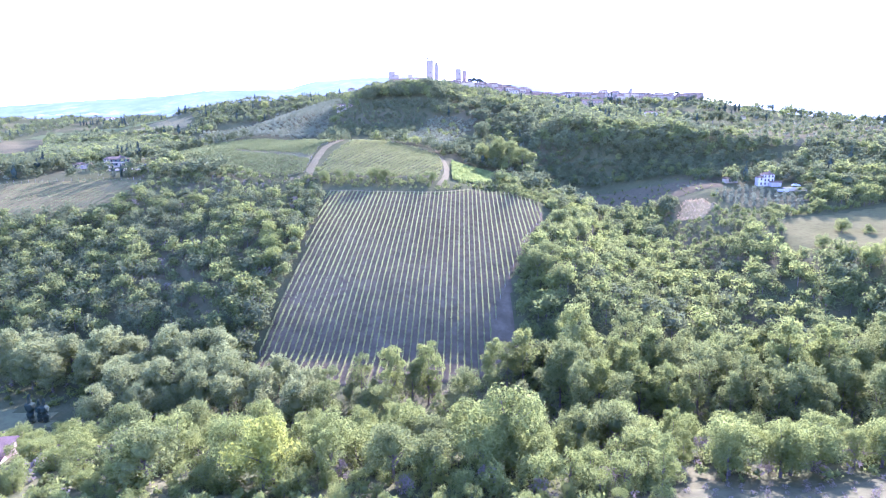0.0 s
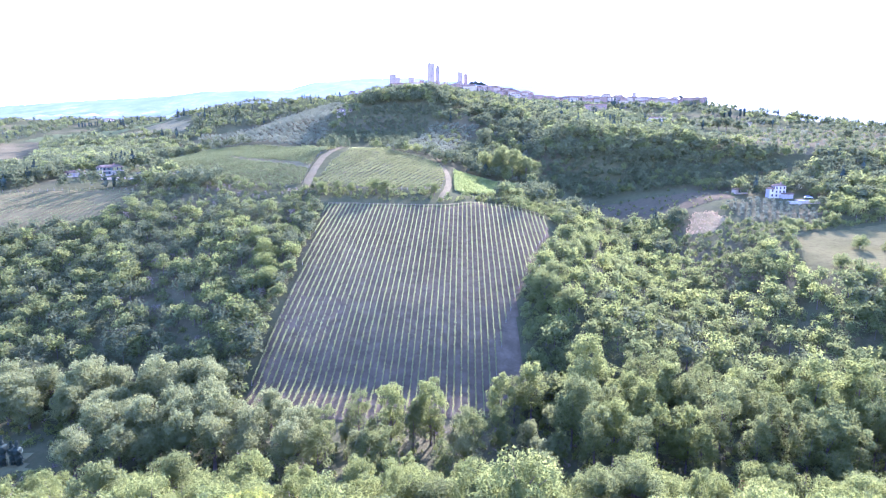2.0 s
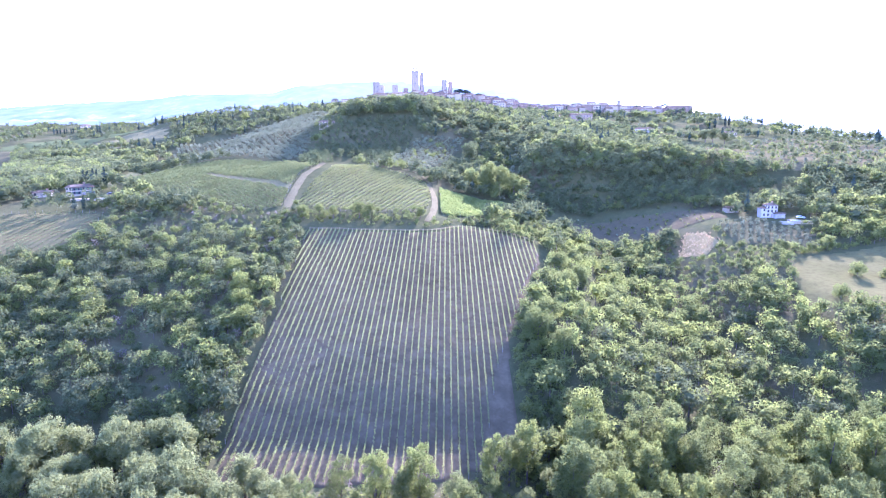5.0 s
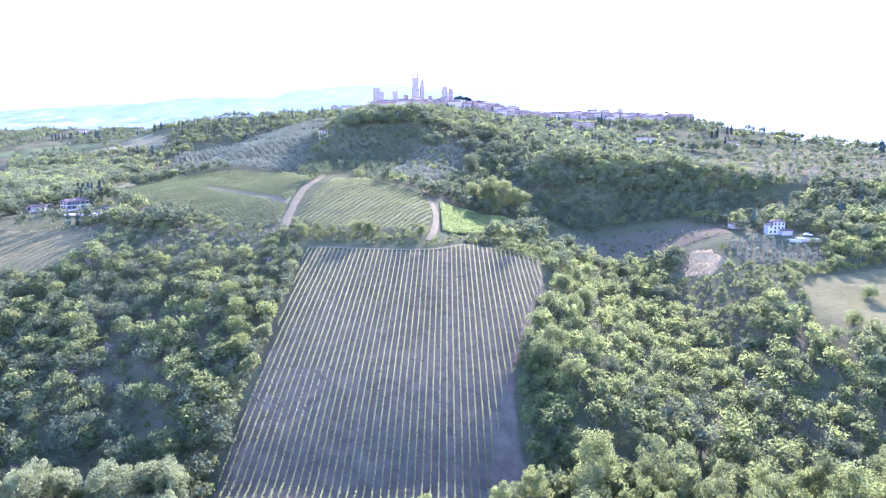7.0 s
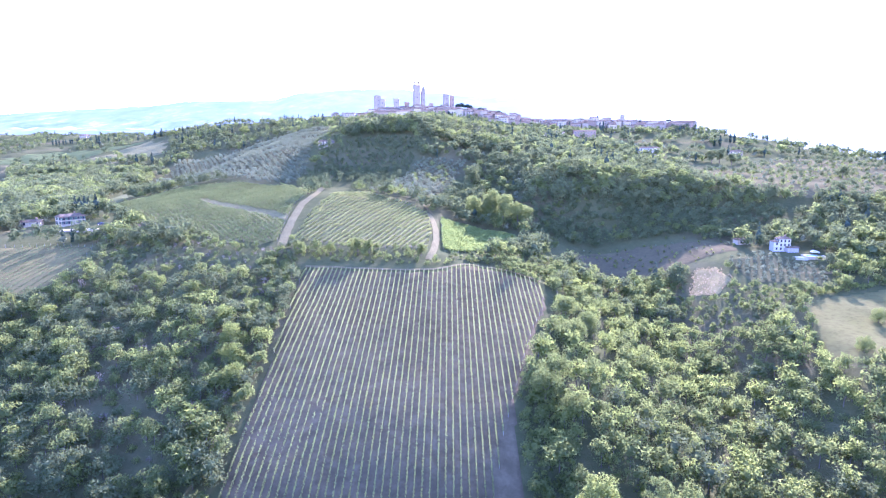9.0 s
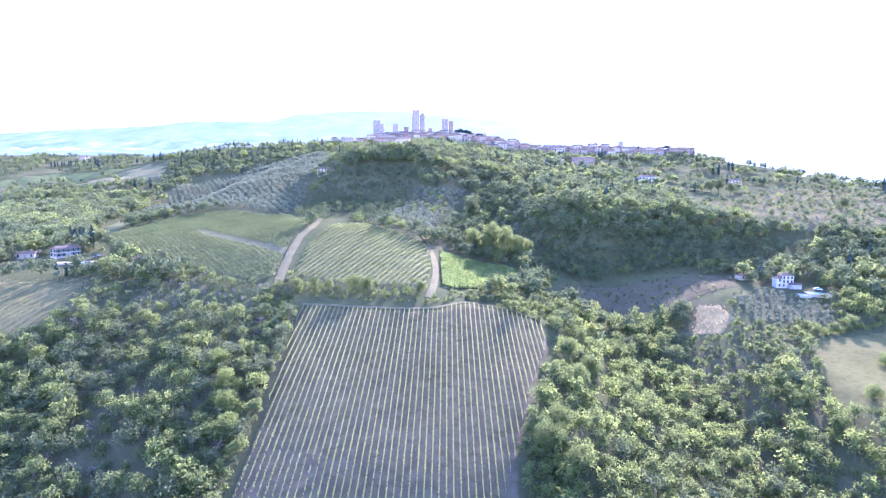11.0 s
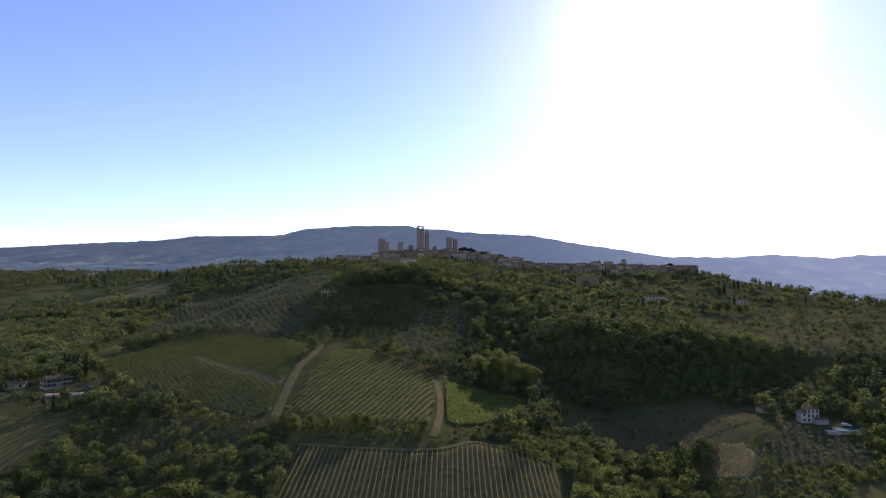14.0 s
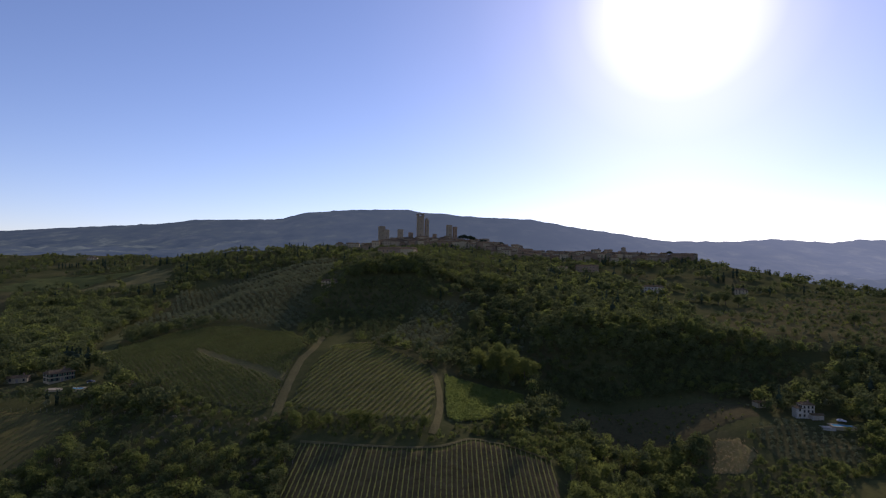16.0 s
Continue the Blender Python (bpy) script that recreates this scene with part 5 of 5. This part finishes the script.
for x, y, s in ((300, 955, 1.1), (306, 955, 1.2), (313, 955, 1.0), (230, 940, 1.1), (236, 940, 1.3), (244, 942, 1.0), (20, 975, 1.0)):
    tree(CYPRESS, x, y, s, "dark cypress beside town walls", group="town cypresses")


# ---------- the towers ----------
def tower(x, y, wide, base, top, label, turn=18, crown="plain", material=None):
    ob = new("tower")
    tagged(ob, label, "tower", "town towers")
    w, t = wide / 2, top - base
    stone = material or STONE
    bm = bmesh.new()
    box(bm, -w, w, -w, w, -4, t - 3)
    bmesh.ops.bevel(bm, geom=bm.edges[:], offset=0.15, segments=1, affect="EDGES")
    part("shaft", bm_mesh("shaft", bm, stone), ob)
    bm = bmesh.new()
    box(bm, -w - 0.35, w + 0.35, -w - 0.35, w + 0.35, t - 3, t - 2.3)
    if crown == "belfry":
        for sx in (-1, 1):
            for sy in (-1, 1):
                box(bm, sx * w * 0.9 - 0.8, sx * w * 0.9 + 0.8, sy * w * 0.9 - 0.8, sy * w * 0.9 + 0.8, t - 2.3, t + 1.5)
        box(bm, -w - 0.3, w + 0.3, -w - 0.3, w + 0.3, t + 1.5, t + 2.3)
    elif crown == "cap":
        box(bm, -w * 0.7, w * 0.7, -w * 0.7, w * 0.7, t - 2.3, t)
        top_v = bm.verts.new((0, 0, t + 2.8))
        ring = [bm.verts.new((sx * w * 0.85, sy * w * 0.85, t)) for sx, sy in ((-1, -1), (1, -1), (1, 1), (-1, 1))]
        for k in range(4):
            bm.faces.new((ring[k], ring[(k + 1) % 4], top_v))
        bm.faces.new(ring[::-1])
    else:
        for x0, x1, y0, y1 in ((-w, w, -w, -w + 0.8), (-w, w, w - 0.8, w), (-w, -w + 0.8, -w + 0.8, w - 0.8), (w - 0.8, w, -w + 0.8, w - 0.8)):
            box(bm, x0, x1, y0, y1, t - 2.3, t - 0.6 + 0.8 * random.random())
    part("parapet", bm_mesh("parapet", bm, stone), ob)
    for k in range(3):
        slit = part("window", PANE_ME, ob, "dark slit window")
        slit.matrix_basis = pose(w * 0.2 * (k - 1), -w - 0.03, t * (0.45 + 0.18 * k)) @ Matrix.Diagonal((0.8, 1, 1.4, 1))
    ob.matrix_basis = pose(x, y, base, 0, 0, turn)
    return ob


TOWERS = ((-103, 9, 176, "plain"), (-95, 8.5, 171, "plain"), (-73, 9, 172, "plain"), (-56, 6, 167, "plain"), (-40.5, 9.6, 195, "belfry"), (-30, 6.2, 189, "cap"), (-17, 6, 165, "plain"), (6.5, 7.6, 180, "plain"), (16, 5.8, 177, "plain"), (64, 13, 158, "plain"))
for x, wide, top, crown in TOWERS:
    tall = "tallest square stone tower with open belfry in the hill town" if crown == "belfry" else "square medieval stone tower in the hill town"
    tower(x, 995 + 4 * math.sin(x), wide, 136, top, tall, 12 + 10 * math.sin(x * 2), crown, BRICK if wide < 6.1 else STONE)


# ---------- town houses ----------
def town():
    kinds = []
    for k, (w, d, hgt, rise, wall, cols, storeys) in enumerate(((11, 9, 10, 1.6, PLASTER, 3, 2), (14, 9, 9.5, 1.8, STONE, 4, 3), (9, 8, 9, 1.4, BRICK, 3, 2), (17, 10, 8, 1.8, BRICK, 5, 2), (12, 10, 11, 1.7, PLASTER, 3, 3), (20, 9, 6.5, 1.6, STONE, 5, 2))):
        ob = house("town_house", "stone and plaster house with tiled roof in the hill town", w, d, hgt, rise, wall, cols, storeys, 0.0, group="town houses")
        kinds.append(ob)
    spots = list(scatter(-112, 100, 905, 1035, 12.5, lambda X, Y: inside(TOWN, X, Y), 0.25))
    spots += list(scatter(-350, 390, 900, 1110, 17, lambda X, Y: inside(TOWN, X, Y) & ((X < -114) | (X > 102)), 0.3))
    spots.sort(key=lambda p: p[1] - 0.12 * abs(p[0]))
    used = 0
    for x, y in spots:
        ob = kinds[int(rng.integers(len(kinds)))]
        m = pose(x, y, h(x, y), 0, 0, rng.choice([0, 90, 0, 180]) + rng.normal() * 12)
        if used < len(kinds):
            kinds[used].matrix_basis = m
            used += 1
        elif used < 215:
            copy_thing(ob, m)
            used += 1


town()


# ---------- far farms, cypress rows and hamlets ----------
for x, y, turn in ((-884, 1520, 10), (-905, 1545, -8), (-862, 1466, 20), (-500, 1180, 0), (-545, 1190, 12), (330, 700, -10)):
    put(house("country_house", "pale country house with tiled roof among fields", 14, 8, 5.2, 1.6, PLASTER, 4, 2, 2.0, group="country houses"), x, y, turn)
for k in range(14):
    tree(CYPRESS, -806 + 5.2 * k + 2 * math.sin(k * 3), 1266 + 3.0 * k, 0.9 + 0.3 * rng.random(), "dark cypress in a row along a farm drive", group="drive cypresses")
for x, y in ((352, 836), (336, 766), (345, 770), (372, 800), (380, 806), (455, 640), (462, 646), (500, 700), (-470, 1010), (-462, 1016), (-250, 1040), (-238, 1046)):
    tree(CYPRESS, x, y, 0.9 + 0.35 * rng.random(), "lone dark cypress among fields", group="field cypresses far off")
for x, y, s in ((-306, 960, 1.5), (-208, 1005, 1.3)):
    tree(BRIGHT, x, y, s, "bright green crown standing above the dark ridge")
for x, y, s in ((258, 600, 1.4), (268, 606, 1.5), (278, 602, 1.3), (330, 520, 1.2), (395, 510, 1.3), (405, 516, 1.2)):
    tree(HOLM, x, y, s, "large dark holm oak on the dry terraces", group="terrace oaks")
